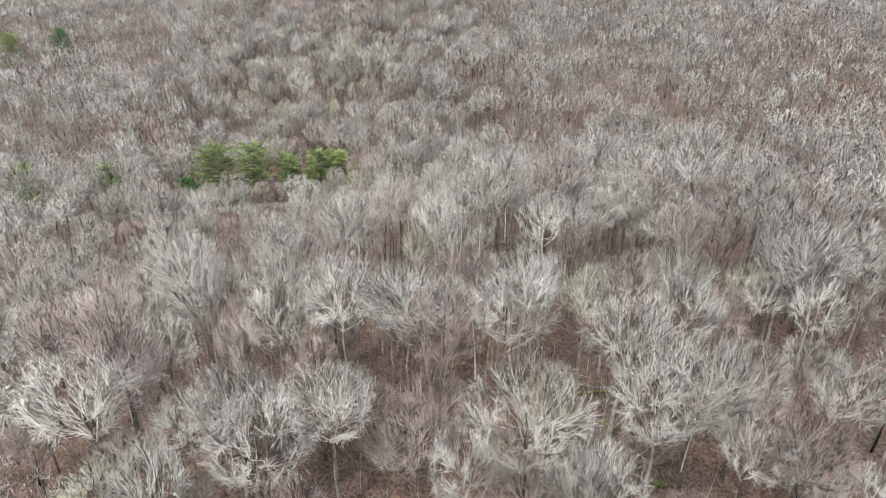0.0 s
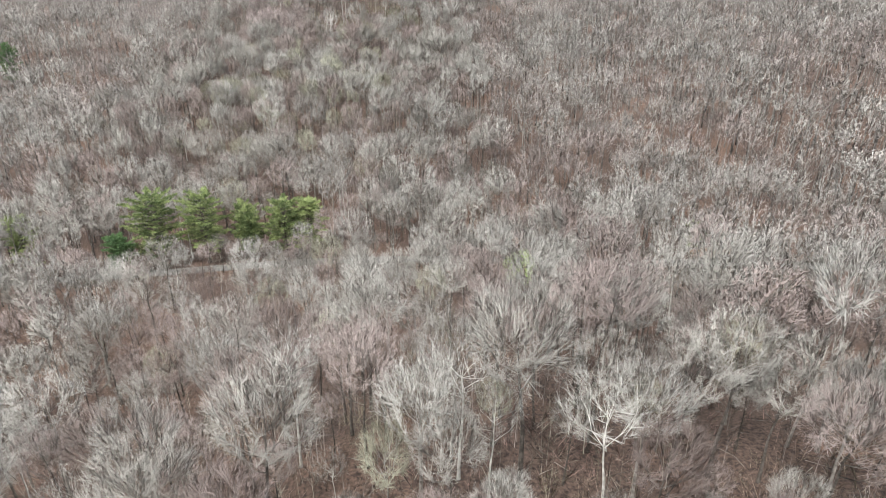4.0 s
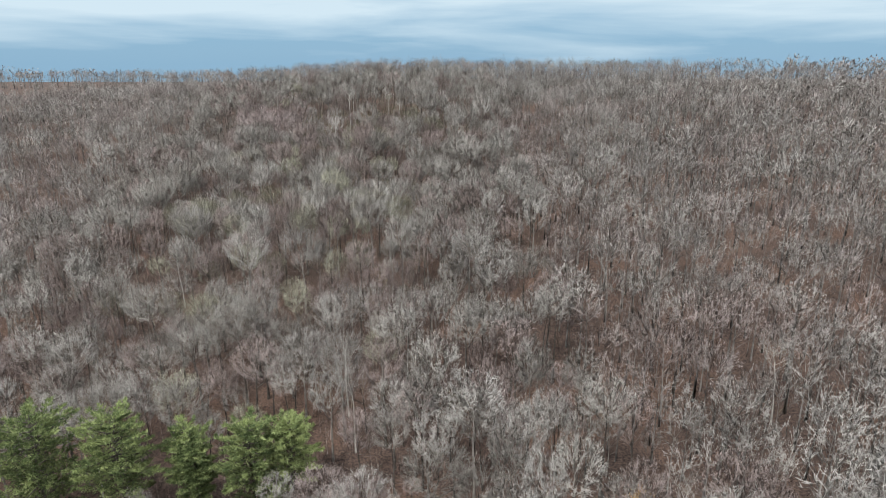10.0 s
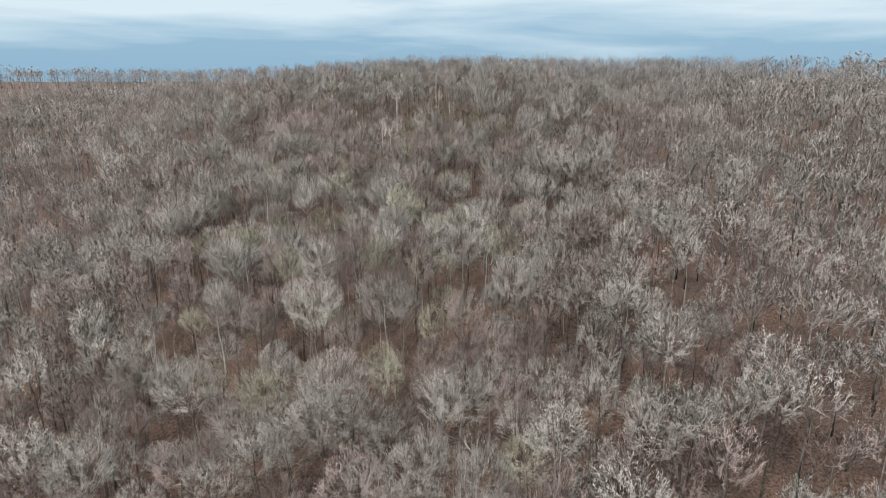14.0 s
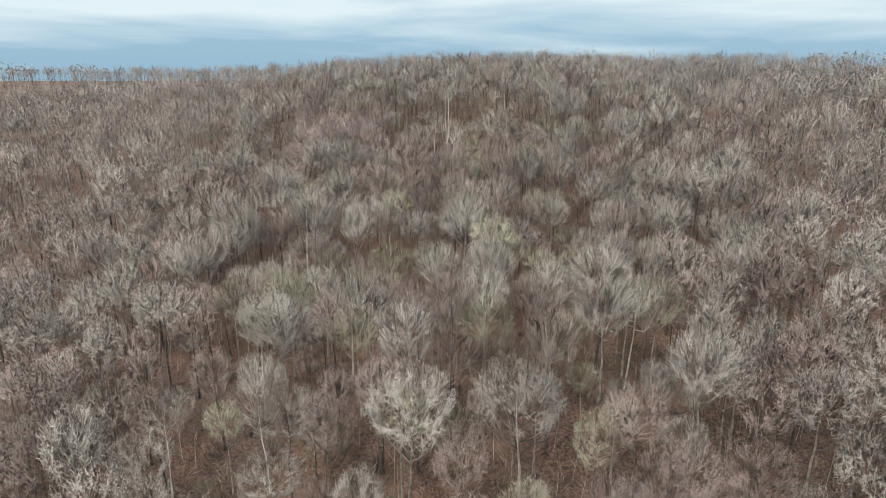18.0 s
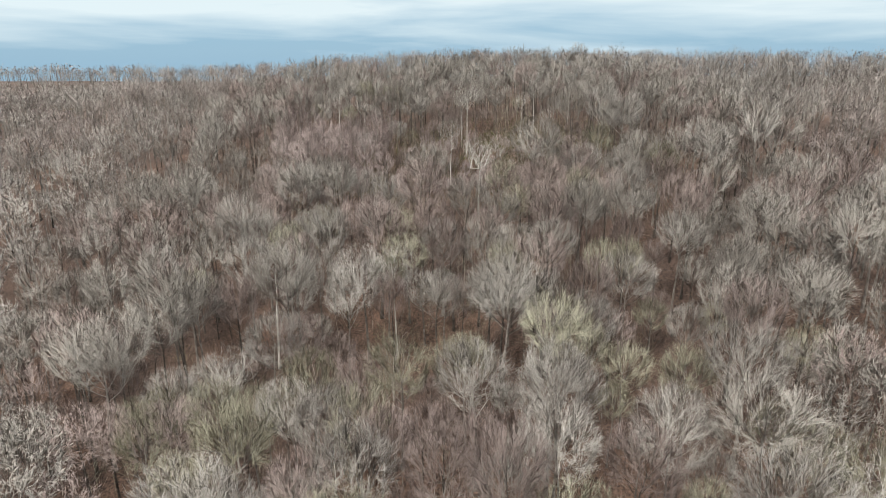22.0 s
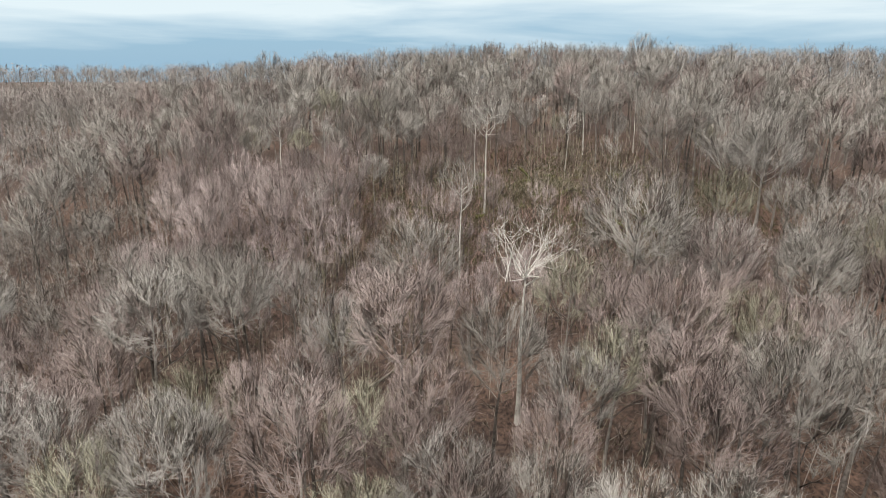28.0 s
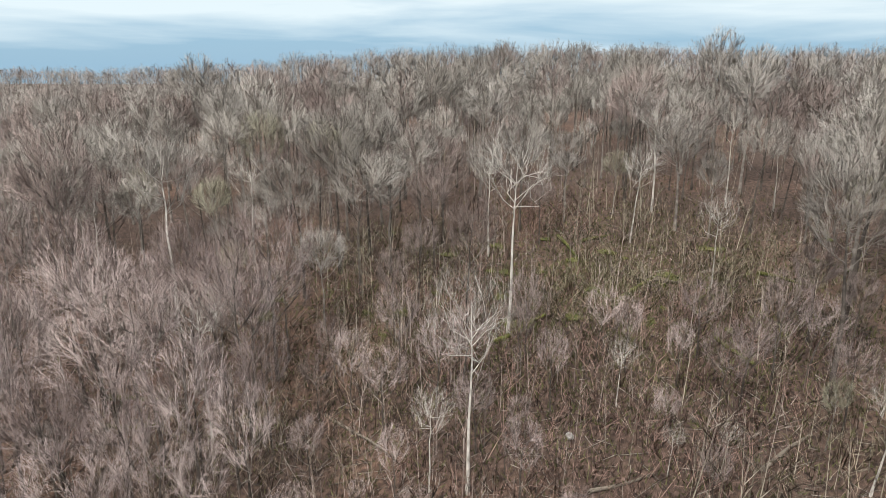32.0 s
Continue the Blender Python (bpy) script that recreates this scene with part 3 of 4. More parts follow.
TAKEN += [(12.5, 394.5), (6.5, 393.5), (9.5, 391.0)]      # open ground before the dead tree
CELL = 6.2
young_rest = []
for cy in np.arange(408, 448, 3.75):
    for cx in np.arange(-76, 72, 3.75):
        x, y = cx + rng.uniform(-1.7, 1.7), cy + rng.uniform(-1.7, 1.7)
        open_part = x > -16 and y > 414
        if not thicket(x, y) or too_near(x, y, 2.6) or (open_part and rng.uniform() < (0.62 if y < 432 else 0.3)):
            continue
        if abs(x) > 48 or COUNT["young_maple"] >= 298:
            young_rest.append((x, y, rng.normal(0.98, 0.2), rng.uniform(0.85, 1.25), rng.uniform(0, 6.28), int(rng.integers(0, 99))))
        else:
            s = rng.normal(0.98, 0.16) * (1.0 + 0.4 * float(ease(418, 436, y) * ease(-10, -22, x))) * ((0.6 if y < 432 else 0.78) if open_part else 1.0)
            plant("young_maple", x, y, (s * rng.uniform(0.85, 1.2), s), rng.uniform(0, 6.28), int(rng.integers(0, 9)), False)
weights = (("oak_tree", 0.32), ("maple_tree", 0.30), ("beech_tree", 0.22), ("sycamore_tree", 0.06), ("mossy_tree", 0.10))
outside, beyond = [], []
for row, cy in enumerate(np.arange(-40, 632, CELL * 0.87)):
    for cx in np.arange(-420, 560, CELL):
        x, y = cx + (rng.uniform(-0.34, 0.34) + 0.5 * (row % 2)) * CELL, cy + rng.uniform(-0.34, 0.34) * CELL
        pick, s, turn, var = rng.uniform(), np.clip(rng.normal(0.97, 0.14), 0.55, 1.25), rng.uniform(0, 6.28), int(rng.integers(0, 99))
        wide = rng.uniform(0.85, 1.15)
        if abs(x - 64) > 0.76 * (y + 5) + 18 and -60 < y < 420 and -300 < x < 440 and not clear(x, y) and pick < 0.85:
            beyond.append((x, y, s, wide * 1.15, turn, var))
        if (thicket(x, y) and not (abs(x) > 36 and pick < 0.45)) or clear(x, y) or abs(x - 64) > 0.76 * (y + 5) + 18 or y > (630 if abs(x) < 250 else 560):
            continue
        if 80 < y < 190 and x < 75:
            s *= 0.85
        if y > 455:
            s *= 0.82
        if thicket(x, y):
            s, pick = s * 0.78, pick / 0.45
        if 38 < y < 478 and abs(x - lane_x(y)) < (50 if y > 330 or y < 120 else 42):
            if too_near(x, y):
                continue
            if 270 < y < 345 and pick < 0.25:
                pick = 0.95
            acc = 0
            for kind_name, share in weights:
                acc += share
                if pick < acc:
                    break
            if -34 < x < 36 and 186 < y < 213:
                s *= 0.55
            if COUNT[kind_name] >= 300:
                kind_name = min(("beech_tree", "oak_tree", "maple_tree", "mossy_tree"), key=COUNT.get)
            young = (x - 14) ** 2 / 34 ** 2 + (y - 436) ** 2 / 19 ** 2 < 1
            if young and rng.uniform() < 0.8:
                kind_name = "maple_tree" if COUNT["maple_tree"] < 300 else "mossy_tree"
            small = rng.uniform() < 0.3
            if 376 < y < 408:
                s, small = max(s, 0.95), False
            s = s * (rng.uniform(0.52, 0.74) if young else (rng.uniform(0.5, 0.75) if small else 1.0))
            plant(kind_name, x, y, (s * wide * 1.1, s), turn, var, abs(x - lane_x(y)) < 4)
        else:
            outside.append((x, y, s * (rng.uniform(0.5, 0.75) if rng.uniform() < 0.25 else 1.0), wide, turn, var))

# the rest of the woods, joined
def spread_trees(name, spots, models, label):
    """One joined mesh of many trees; models: arrays of (verts, quads, tris, face materials)."""
    vs, qs, ts, mq, mt, tints, n = [], [], [], [], [], [], 0
    draw = np.random.default_rng(len(spots))
    spots = np.array(spots)
    nrm = []
    for k, (v, q, t, fq, ft, vn) in enumerate(models):
        rows = spots[(spots[:, 5].astype(int) % len(models)) == k]
        if not len(rows):
            continue
        c, sn = np.cos(rows[:, 4])[:, None], np.sin(rows[:, 4])[:, None]
        sx, sz = (rows[:, 2] * rows[:, 3])[:, None], rows[:, 2][:, None]
        x = (v[None, :, 0] * c - v[None, :, 1] * sn) * sx + rows[:, 0:1]
        y = (v[None, :, 0] * sn + v[None, :, 1] * c) * sx + rows[:, 1:2]
        z = v[None, :, 2] * sz + ground_z(rows[:, 0], rows[:, 1])[:, None] - 0.1
        vs.append(np.stack([x, y, z], -1).reshape(-1, 3))
        nrm.append(np.stack([vn[None, :, 0] * c - vn[None, :, 1] * sn, vn[None, :, 0] * sn + vn[None, :, 1] * c, np.broadcast_to(vn[None, :, 2], x.shape)], -1).reshape(-1, 3))
        off = (np.arange(len(rows)) * len(v) + n)[:, None, None]
        tints.append(np.repeat(draw.uniform(0, 1, len(rows)), len(v)))
        if len(q):
            qs.append((q[None] + off).reshape(-1, 4))
            mq.append(np.tile(fq, len(rows)))
        ts.append((t[None] + off).reshape(-1, 3))
        mt.append(np.tile(ft, len(rows)))
        n += len(rows) * len(v)
    faces = [np.concatenate(qs) if qs else np.zeros((0, 4), int), np.concatenate(ts)]
    me = mesh_from(name, np.concatenate(vs), faces, [WOODS_BARK, WOODS_TWIG], np.concatenate([*(mq or []), *mt]), smooth=True)
    soften(me, np.concatenate(nrm))
    me.attributes.new("tree_tint", "FLOAT", "POINT").data.foreach_set("value", np.concatenate(tints).astype(np.float32))
    return tagged(new(name, me), label, "woods", kind="stuff")


def side_normals(v):
    """Normals of upright stems, away from their axis."""
    return unit(v * np.array([1, 1, 0.05]) + np.random.default_rng(len(v)).normal(0, 0.3, v.shape) + np.array([0, 0, 0.1]))


def model(seed, *args, detail, **kw):
    tr_, li_, ti_ = bare_tree(seed, *args, detail=detail, **kw)
    parts = [(*s.arrays(), m, ti_.crown_normals() if s is ti_ else side_normals(s.arrays()[0])) for s, m in ((tr_, 0), (li_, 0), (ti_, 1)) if s.v]
    v, q, t, fq, ft, vn, n = [], [], [], [], [], [], 0
    for pv, pq, pt, m, pn in parts:
        v.append(pv), q.append(pq + n), t.append(pt + n), fq.append(np.full(len(pq), m)), ft.append(np.full(len(pt), m)), vn.append(pn)
        n += len(pv)
    return np.concatenate(v), np.concatenate(q).astype(int), np.concatenate(t).astype(int), np.concatenate(fq), np.concatenate(ft), np.concatenate(vn)


MID = [model(70 + i, h, r, b, 9, 5, 600, 1.0, 0.11, tall=t, detail=1) for i, (h, r, b, t) in enumerate([(22.5, 5.5, 0.42, 0.8), (21.5, 4.5, 0.42, 0.95), (22, 5.1, 0.40, 0.8), (21, 4.2, 0.40, 1.0), (21.5, 5.0, 0.40, 0.85), (23, 4.7, 0.42, 0.9)])]
BROW = [model(150 + i, h, r, b, 10, 6, 640, 1.0, 0.085, tall=t, detail=1) for i, (h, r, b, t) in enumerate([(22.5, 5.2, 0.46, 0.85), (21.5, 4.4, 0.46, 0.95), (22, 4.9, 0.44, 0.85), (21, 4.2, 0.46, 1.05)])]
FAR = [model(90 + i, h, r, b, 7, 6, 215, 1.05, 0.235, tall=0.82, detail=0) for i, (h, r, b) in enumerate([(22.5, 5.4, 0.44), (21.5, 4.6, 0.46), (22, 5.1, 0.42), (21, 4.4, 0.46), (21.5, 4.9, 0.42)])]
SIDE = [model(130 + i, h, r, b, 5, 8, 105, 1.3, 0.36, tall=0.82, detail=0) for i, (h, r, b) in enumerate([(22.5, 5.4, 0.44), (21.5, 4.7, 0.46), (22, 5.1, 0.42), (21, 4.5, 0.46)])]
DISTANT = [model(110 + i, h, r, 0.5, 4, 6, 44, 2.0, 0.7, detail=0) for i, (h, r) in enumerate([(21, 5.0), (20, 4.5), (21.5, 5.2)])]
RIDGE = [model(170 + i, h, r, 0.45, 7, 6, 300, 0.8, 0.12, tall=1.0, detail=0) for i, (h, r) in enumerate(((22, 5.2), (21, 4.4), (21.5, 4.8), (20.5, 4.2)))]
mid, far, thin, brow, ridge = [], [], [], [], []
outside.sort(key=lambda r: abs(r[0] - lane_x(r[1])) + max(0.0, r[1] - 520) * 2 + max(0.0, 90 - r[1]))
SINGLE = 1150
for x, y, s, wide, turn, var in outside[:SINGLE]:
    kind_name = list(SLOPE_KINDS)[(var * 7 + int(turn * 100)) % len(SLOPE_KINDS)]
    if COUNT[kind_name] >= 290:
        kind_name = min(SLOPE_KINDS, key=COUNT.get)
    plant_slope(kind_name, x, y, (s * wide, s), turn, var)
for row in outside[SINGLE:]:
    x, y = row[0], row[1]
    side = abs(x - lane_x(y))
    if side < 130 and 430 < y < 545:
        brow.append(row)
        continue
    if abs(x) < 260 and y > 530:
        ridge.append(row)
        continue
    (mid if side < (170 if y < 300 else 130) and y < 430 else (far if side < 205 else thin)).append(row)
SLOPE = [model(70 + i, h, r, b, 9, 5, 600, 1.0, 0.14, tall=t, detail=1) for i, (h, r, b, t) in enumerate([(22.5, 5.5, 0.42, 0.8), (21.5, 4.7, 0.42, 0.95), (22, 5.2, 0.40, 0.8), (21, 4.4, 0.40, 1.0), (21.5, 5.0, 0.40, 0.85)])]
spread_trees("slope_woods", [r for r in mid if 110 < r[1] < 370], SLOPE, "dense bare grey deciduous woods on the valley slopes")
spread_trees("near_woods", [r for r in mid if not 110 < r[1] < 370], MID, "dense bare grey deciduous woods on the slopes")
spread_trees("brow_woods", brow, BROW, "dense bare woods along the brow of the hill")
YOUNG = [model(180 + i, h, r, 0.24, 7, 6, 430, 0.8, 0.06, tall=1.0, detail=1) for i, (h, r) in enumerate(((11.5, 2.9), (10.0, 2.5), (12.5, 3.0)))]
growth = spread_trees("young_woods", young_rest, YOUNG, "thicket of young bare maples with mauve twigs")
growth.data.materials.clear()
growth.data.materials.append(BARK_GREY)
growth.data.materials.append(TWIG_MAUVE)
for _ in range(760):
    y = 626 + 240 * rng.uniform()
    ridge.append((rng.uniform(-300, 300), y, rng.normal(0.88, 0.09), rng.uniform(1.0, 1.25), rng.uniform(0, 6.28), int(rng.integers(0, 99))))
spread_trees("far_woods", far, FAR, "bare grey woods covering the far hillside")
spread_trees("side_woods", thin, SIDE, "bare grey woods on the outer slopes")
spread_trees("ridge_woods", ridge, RIDGE, "bare grey woods along the top of the hill")
distant = beyond
for _ in range(3400):
    y = 600 + 2300 * rng.uniform() ** 2.3
    x = rng.uniform(-1, 1) * (420 + 0.8 * (y - 200))
    if abs(x) < 330 and y < 900:
        continue
    distant.append((x, y, rng.normal(1.0, 0.1), rng.uniform(1.0, 1.5), rng.uniform(0, 6.28), int(rng.integers(0, 99))))
for _ in range(700):
    y, s = rng.uniform(60, 620), rng.choice((-1, 1))
    distant.append((s * (rng.uniform(430, 900)) + 60, y, rng.normal(1.0, 0.1), rng.uniform(1.0, 1.4), rng.uniform(0, 6.28), int(rng.integers(0, 99))))
spread_trees("distant_woods", distant, DISTANT, "hazy bare woods along the distant ridge")


# ---------------------------------------------------------------- underbrush
def brush_arrays(seed, stems, twigs, height, w):
    g = np.random.default_rng(seed)
    sh = Shape()
    a = np.stack([g.normal(0, 0.35, stems), g.normal(0, 0.35, stems), np.full(stems, -0.1)], -1)
    b = a + np.stack([g.normal(0, 0.22, stems), g.normal(0, 0.22, stems), g.uniform(0.6, 1.0, stems)], -1) * height
    sh.sliver(a, b, w * 1.6, g)
    k = g.integers(0, stems, twigs)
    u = g.uniform(0.3, 0.95, twigs)[:, None]
    p = a[k] + (b[k] - a[k]) * u
    e = p + unit(np.stack([g.normal(0, 0.6, twigs), g.normal(0, 0.6, twigs), g.uniform(0.4, 1.0, twigs)], -1)) * (g.uniform(0.2, 0.42, twigs) * height)[:, None]
    sh.sliver(p, e, w, g)
    v, q, t = sh.arrays()
    return v, np.zeros((0, 4), int), t, np.zeros(0, int), np.ones(len(t), int), unit(v + np.array([0, 0, 0.6]))


BUSHES = [brush_arrays(200 + i, 3 + i % 3, 17, h, 0.04) for i, h in enumerate((2.2, 3.4, 4.6, 2.8, 5.6))]


def pole_arrays(seed, height, reach):
    """A slender sapling: one thin stem and a narrow fan of fine twigs."""
    g = np.random.default_rng(seed)
    sh = Shape()
    top = np.array([g.normal(0, 0.05) * height, g.normal(0, 0.05) * height, height])
    sh.cone(np.array([[0, 0, -0.2]]), top[None], 0.055)
    m = 8
    u = g.uniform(0.3, 0.9, m)[:, None]
    a = top * u
    ang = g.uniform(0, 6.28, m)
    b = a + np.stack([np.cos(ang), np.sin(ang), g.uniform(0.9, 1.7, m)], -1) * (reach * (1.15 - u))
    sh.sliver(a, b, 0.06, g)
    k = g.integers(0, m, 46)
    w = g.uniform(0.25, 1, 46)[:, None]
    p = a[k] + (b[k] - a[k]) * w
    d = unit(unit(b[k] - a[k]) + g.normal(0, 0.4, p.shape))
    sh.sliver(p, p + d * g.uniform(0.5, 1.3, 46)[:, None], 0.042, g)
    v, q, t = sh.arrays()
    return v, np.zeros((0, 4), int), t, np.zeros(0, int), np.ones(len(t), int), unit(v + np.array([0, 0, 0.6]))


POLES = [pole_arrays(240 + i, h, r) for i, (h, r) in enumerate(((7.0, 1.6), (9.5, 2.0), (11.5, 2.2), (8.0, 2.0), (13.0, 2.3)))]
spots = []
for _ in range(5600):
    y = rng.uniform(38, 478) if rng.uniform() < 0.6 else (rng.uniform(412, 460) if rng.uniform() < 0.5 else rng.uniform(55, 150))
    x = float(lane_x(y)) + rng.normal(0, 55 if y < 410 else 30)
    if abs(y - float(road_y(x))) < 3.6:
        continue
    spots.append((x, y, rng.uniform(0.6, 1.2), rng.uniform(0.8, 1.4), rng.uniform(0, 6.28), int(rng.integers(0, 99))))
for _ in range(1300):
    spots.append((15 + rng.normal(0, 22), rng.uniform(424, 476), rng.uniform(0.5, 1.1), rng.uniform(0.9, 1.5), rng.uniform(0, 6.28), int(rng.integers(0, 99))))
for _ in range(800):
    spots.append((67 + rng.normal(0, 30), rng.uniform(48, 125), rng.uniform(0.5, 1.1), rng.uniform(0.9, 1.5), rng.uniform(0, 6.28), int(rng.integers(0, 99))))
for _ in range(1700):
    y = rng.uniform(255, 405)
    spots.append((float(lane_x(y)) + rng.normal(0, 42), y, rng.uniform(0.6, 1.2), rng.uniform(0.9, 1.5), rng.uniform(0, 6.28), int(rng.integers(0, 99))))
poles = []
for _ in range(2800):
    y = rng.uniform(38, 478) if rng.uniform() < 0.6 else (rng.uniform(385, 440) if rng.uniform() < 0.5 else rng.uniform(60, 140))
    x = float(lane_x(y)) + rng.normal(0, 42)
    if abs(y - float(road_y(x))) < 3.6:
        continue
    poles.append((x, y, rng.uniform(0.6, 1.1) * (0.8 if y > 425 else 1.0), rng.uniform(0.8, 1.3), rng.uniform(0, 6.28), int(rng.integers(0, 99))))
for _ in range(550):
    poles.append((rng.normal(0, 45), rng.uniform(440, 515), rng.uniform(0.6, 1.05), rng.uniform(0.8, 1.3), rng.uniform(0, 6.28), int(rng.integers(0, 99))))
saplings = spread_trees("saplings", poles, POLES, "thin leafless pole saplings between the trees")
saplings["category"] = "saplings"
saplings.data.materials.clear()
saplings.data.materials.append(SAPLING)
saplings.data.materials.append(SAPLING)
brush = spread_trees("underbrush", spots, BUSHES, "leafless reddish-brown saplings and brush under the trees")
brush["category"] = "brush"
brush.data.materials.clear()
brush.data.materials.append(BRUSH)
brush.data.materials.append(BRUSH)


# ---------------------------------------------------------------- evergreens
def needle_tree(seed, height, radius, mat, name, label):
    """A white pine: straight trunk, tiers of level boughs, each with upturned plumes of needles."""
    g = np.random.default_rng(seed)
    trunk, bough, plume = Shape(), Shape(), Shape()
    s = np.linspace(0, 1, 8)
    spine = np.stack([g.normal(0, 0.1, 8) * s, g.normal(0, 0.1, 8) * s, s * height - 0.4], -1)
    trunk.tube(spine, 0.017 * height * (1 - 0.93 * s), 7)
    z = 0.22 * height
    while z < height * 0.985:
        u = z / height
        reach = radius * (np.interp(u, [0.15, 0.3, 0.55, 0.8, 0.93, 1.0], [0.62, 0.95, 1.0, 0.9, 0.62, 0.22]))
        nb = int(g.integers(4, 6))
        a0 = g.uniform(0, 6.28)
        for k in range(nb):
            if u < 0.4 and g.uniform() < 0.3:
                continue
            a = a0 + k * 6.283 / nb + g.uniform(-0.3, 0.3)
            L = reach * g.uniform(0.6, 1.15)
            out = np.array([math.cos(a), math.sin(a), 0])
            root = np.array([0, 0, z]) + np.array([np.interp(u, s, spine[:, 0]), np.interp(u, s, spine[:, 1]), 0])
            tip = root + out * L + np.array([0, 0, L * (0.05 + 0.5 * u * u)])
            bough.cone(root, tip, 0.02 * L + 0.02, 4)
            m = int(6 + 11 * L)
            w = g.uniform(0.22, 1.06, m)
            side = np.array([-out[1], out[0], 0])
            off = g.normal(0, 0.22, m) * L * (1.15 - w) + g.normal(0, 0.12, m)
            p = root + (tip - root) * w[:, None] + side * off[:, None]
            nrm = unit(out * 0.9 + side * (off * 0.7)[:, None] + g.normal(0, 0.35, (m, 3)) + np.array([0, 0, 0.55]))
            for _ in range(5):
                d = unit(nrm + g.normal(0, 0.6, (m, 3)))
                plume.sliver(p - d * 0.1, p + d * g.uniform(0.4, 0.9, m)[:, None], g.uniform(0.13, 0.26, m), g)
        z += height * 0.062 * g.uniform(0.75, 1.2) * (1.15 - 0.5 * u)
    t = new(name)
    part("trunk", trunk.mesh("trunk", BARK_DARK), t)
    part("branchwork", bough.mesh("branchwork", BARK_DARK), t, kind="stuff")
    part("foliage", plume.mesh("foliage", mat, False), t, "soft green needle plumes", kind="stuff")
    return tagged(t, label, "pine", group="pines by the road")


for i, (x, y, h, r, dark) in enumerate(PINES):
    p = needle_tree(300 + i, h, r, NEEDLE_DARK if dark and i in (6, 10, 11) else NEEDLE, "pine_tree", "tall green white pine among bare trees" if h > 18 else "young green pine under the tall ones")
    p.matrix_basis = pose(x, y, float(ground_z(x, y)) - 0.05, 0, 0, 40 * i)


def leafy_tree(seed, height, radius, mat, name, label, leaves):
    g = np.random.default_rng(seed)
    tr_, li_, ti_ = bare_tree(seed, height, radius, 0.2, 9, 5, 260, 0.9, 0.05)
    leaf = Shape()
    v, _, t = ti_.arrays()
    ends = v[t[:, 2]][g.integers(0, len(t), leaves)] + g.normal(0, 0.35, (leaves, 3))
    leaf.sliver(ends, ends + unit(g.normal(size=(leaves, 3))) * 0.42, 0.3, g)
    o = new(name)
    part("trunk", tr_.mesh("trunk", BARK_GREY), o)
    for x in li_:
        part("limb", x.mesh("limb", BARK_GREY), o)
    part("crown", ti_.mesh("crown", TWIG_GREY, False), o, kind="stuff")
    part("foliage", leaf.mesh("foliage", mat, False), o, kind="stuff")
    return tagged(o, label, "tree")


g1 = leafy_tree(401, 15.5, 3.0, SPRING_LEAF, "budding_tree", "tree in pale yellow-green spring leaf by the road", 700)
g1.matrix_basis = pose(83.5, 158.0, float(ground_z(83.5, 158.0)) - 0.1)
g2 = leafy_tree(402, 7.0, 2.3, DRY_LEAF, "dry_leaved_tree", "small tree holding dry orange leaves by the road", 320)
g2.matrix_basis = pose(90.0, 207.0, float(ground_z(90.0, 207.0)) - 0.1)


# ---------------------------------------------------------------- fallen wood and stones
def fallen_log(seed, length, radius, mossy):
    g = np.random.default_rng(seed)
    sh, patch = Shape(), Shape()
    n = 8
    s = np.linspace(0, 1, n)
    pts = np.stack([s * length, np.cumsum(g.normal(0, 0.04, n)) * length * 0.08, radius * 0.75 + 0.15 * np.sin(s * 5 + seed)], -1)
    sh.tube(np.concatenate([pts[:1] - [0.02, 0, 0], pts, pts[-1:] + [0.02, 0, 0]]), np.concatenate([[0.02], radius * (1 - 0.55 * s) * g.uniform(0.9, 1.1, n), [0.02]]), 8)
    k = g.integers(1, n - 1, 5)
    d = unit(np.stack([g.uniform(0.1, 0.6, 5), g.normal(0, 0.8, 5), g.uniform(0.2, 0.9, 5)], -1))
    o = new("fallen_log")
    part("log", sh.mesh("log", MOSS if mossy else LOG_BARK), o)
    for a, b in zip(pts[k], d):
        stub = Shape()
        stub.cone(a, a + b * g.uniform(0.5, 1.8), 0.07, 4)
        part("stub", stub.mesh("stub", LOG_BARK), o)
    return tagged(o, "fallen tree trunk covered in bright green moss" if mossy else "weathered brown fallen tree trunk on dead leaves", "log", group="fallen logs")


LOGS = [(5.7, 434.8, 33, 7.5, 0.36, 1), (20.2, 440.9, 39, 9, 0.32, 1), (16.3, 457.6, -75, 7, 0.3, 1), (19.0, 455.0, 20, 5, 0.26, 1), (-35.5, 441.5, 0, 8, 0.28, 1), (-34.5, 438.0, 2, 6, 0.24, 1),
        (29.6, 434.6, -66, 5, 0.26, 1), (49.0, 451.0, -60, 5, 0.3, 1), (24.0, 446.0, -12, 9, 0.2, 0), (40.0, 447.5, -30, 6, 0.25, 1), (36.0, 441.0, 18, 8, 0.2, 0), (12.0, 426.5, 12, 6, 0.2, 0),
        (5.0, 455.5, 60, 6, 0.22, 0), (-12, 438, -40, 9, 0.2, 0), (27, 428, 30, 7, 0.22, 0), (82.0, 73.0, -8, 9, 0.3, 0), (88.0, 70.0, 14, 7, 0.25, 1), (-12.0, 404.0, 40, 7, 0.3, 0)]
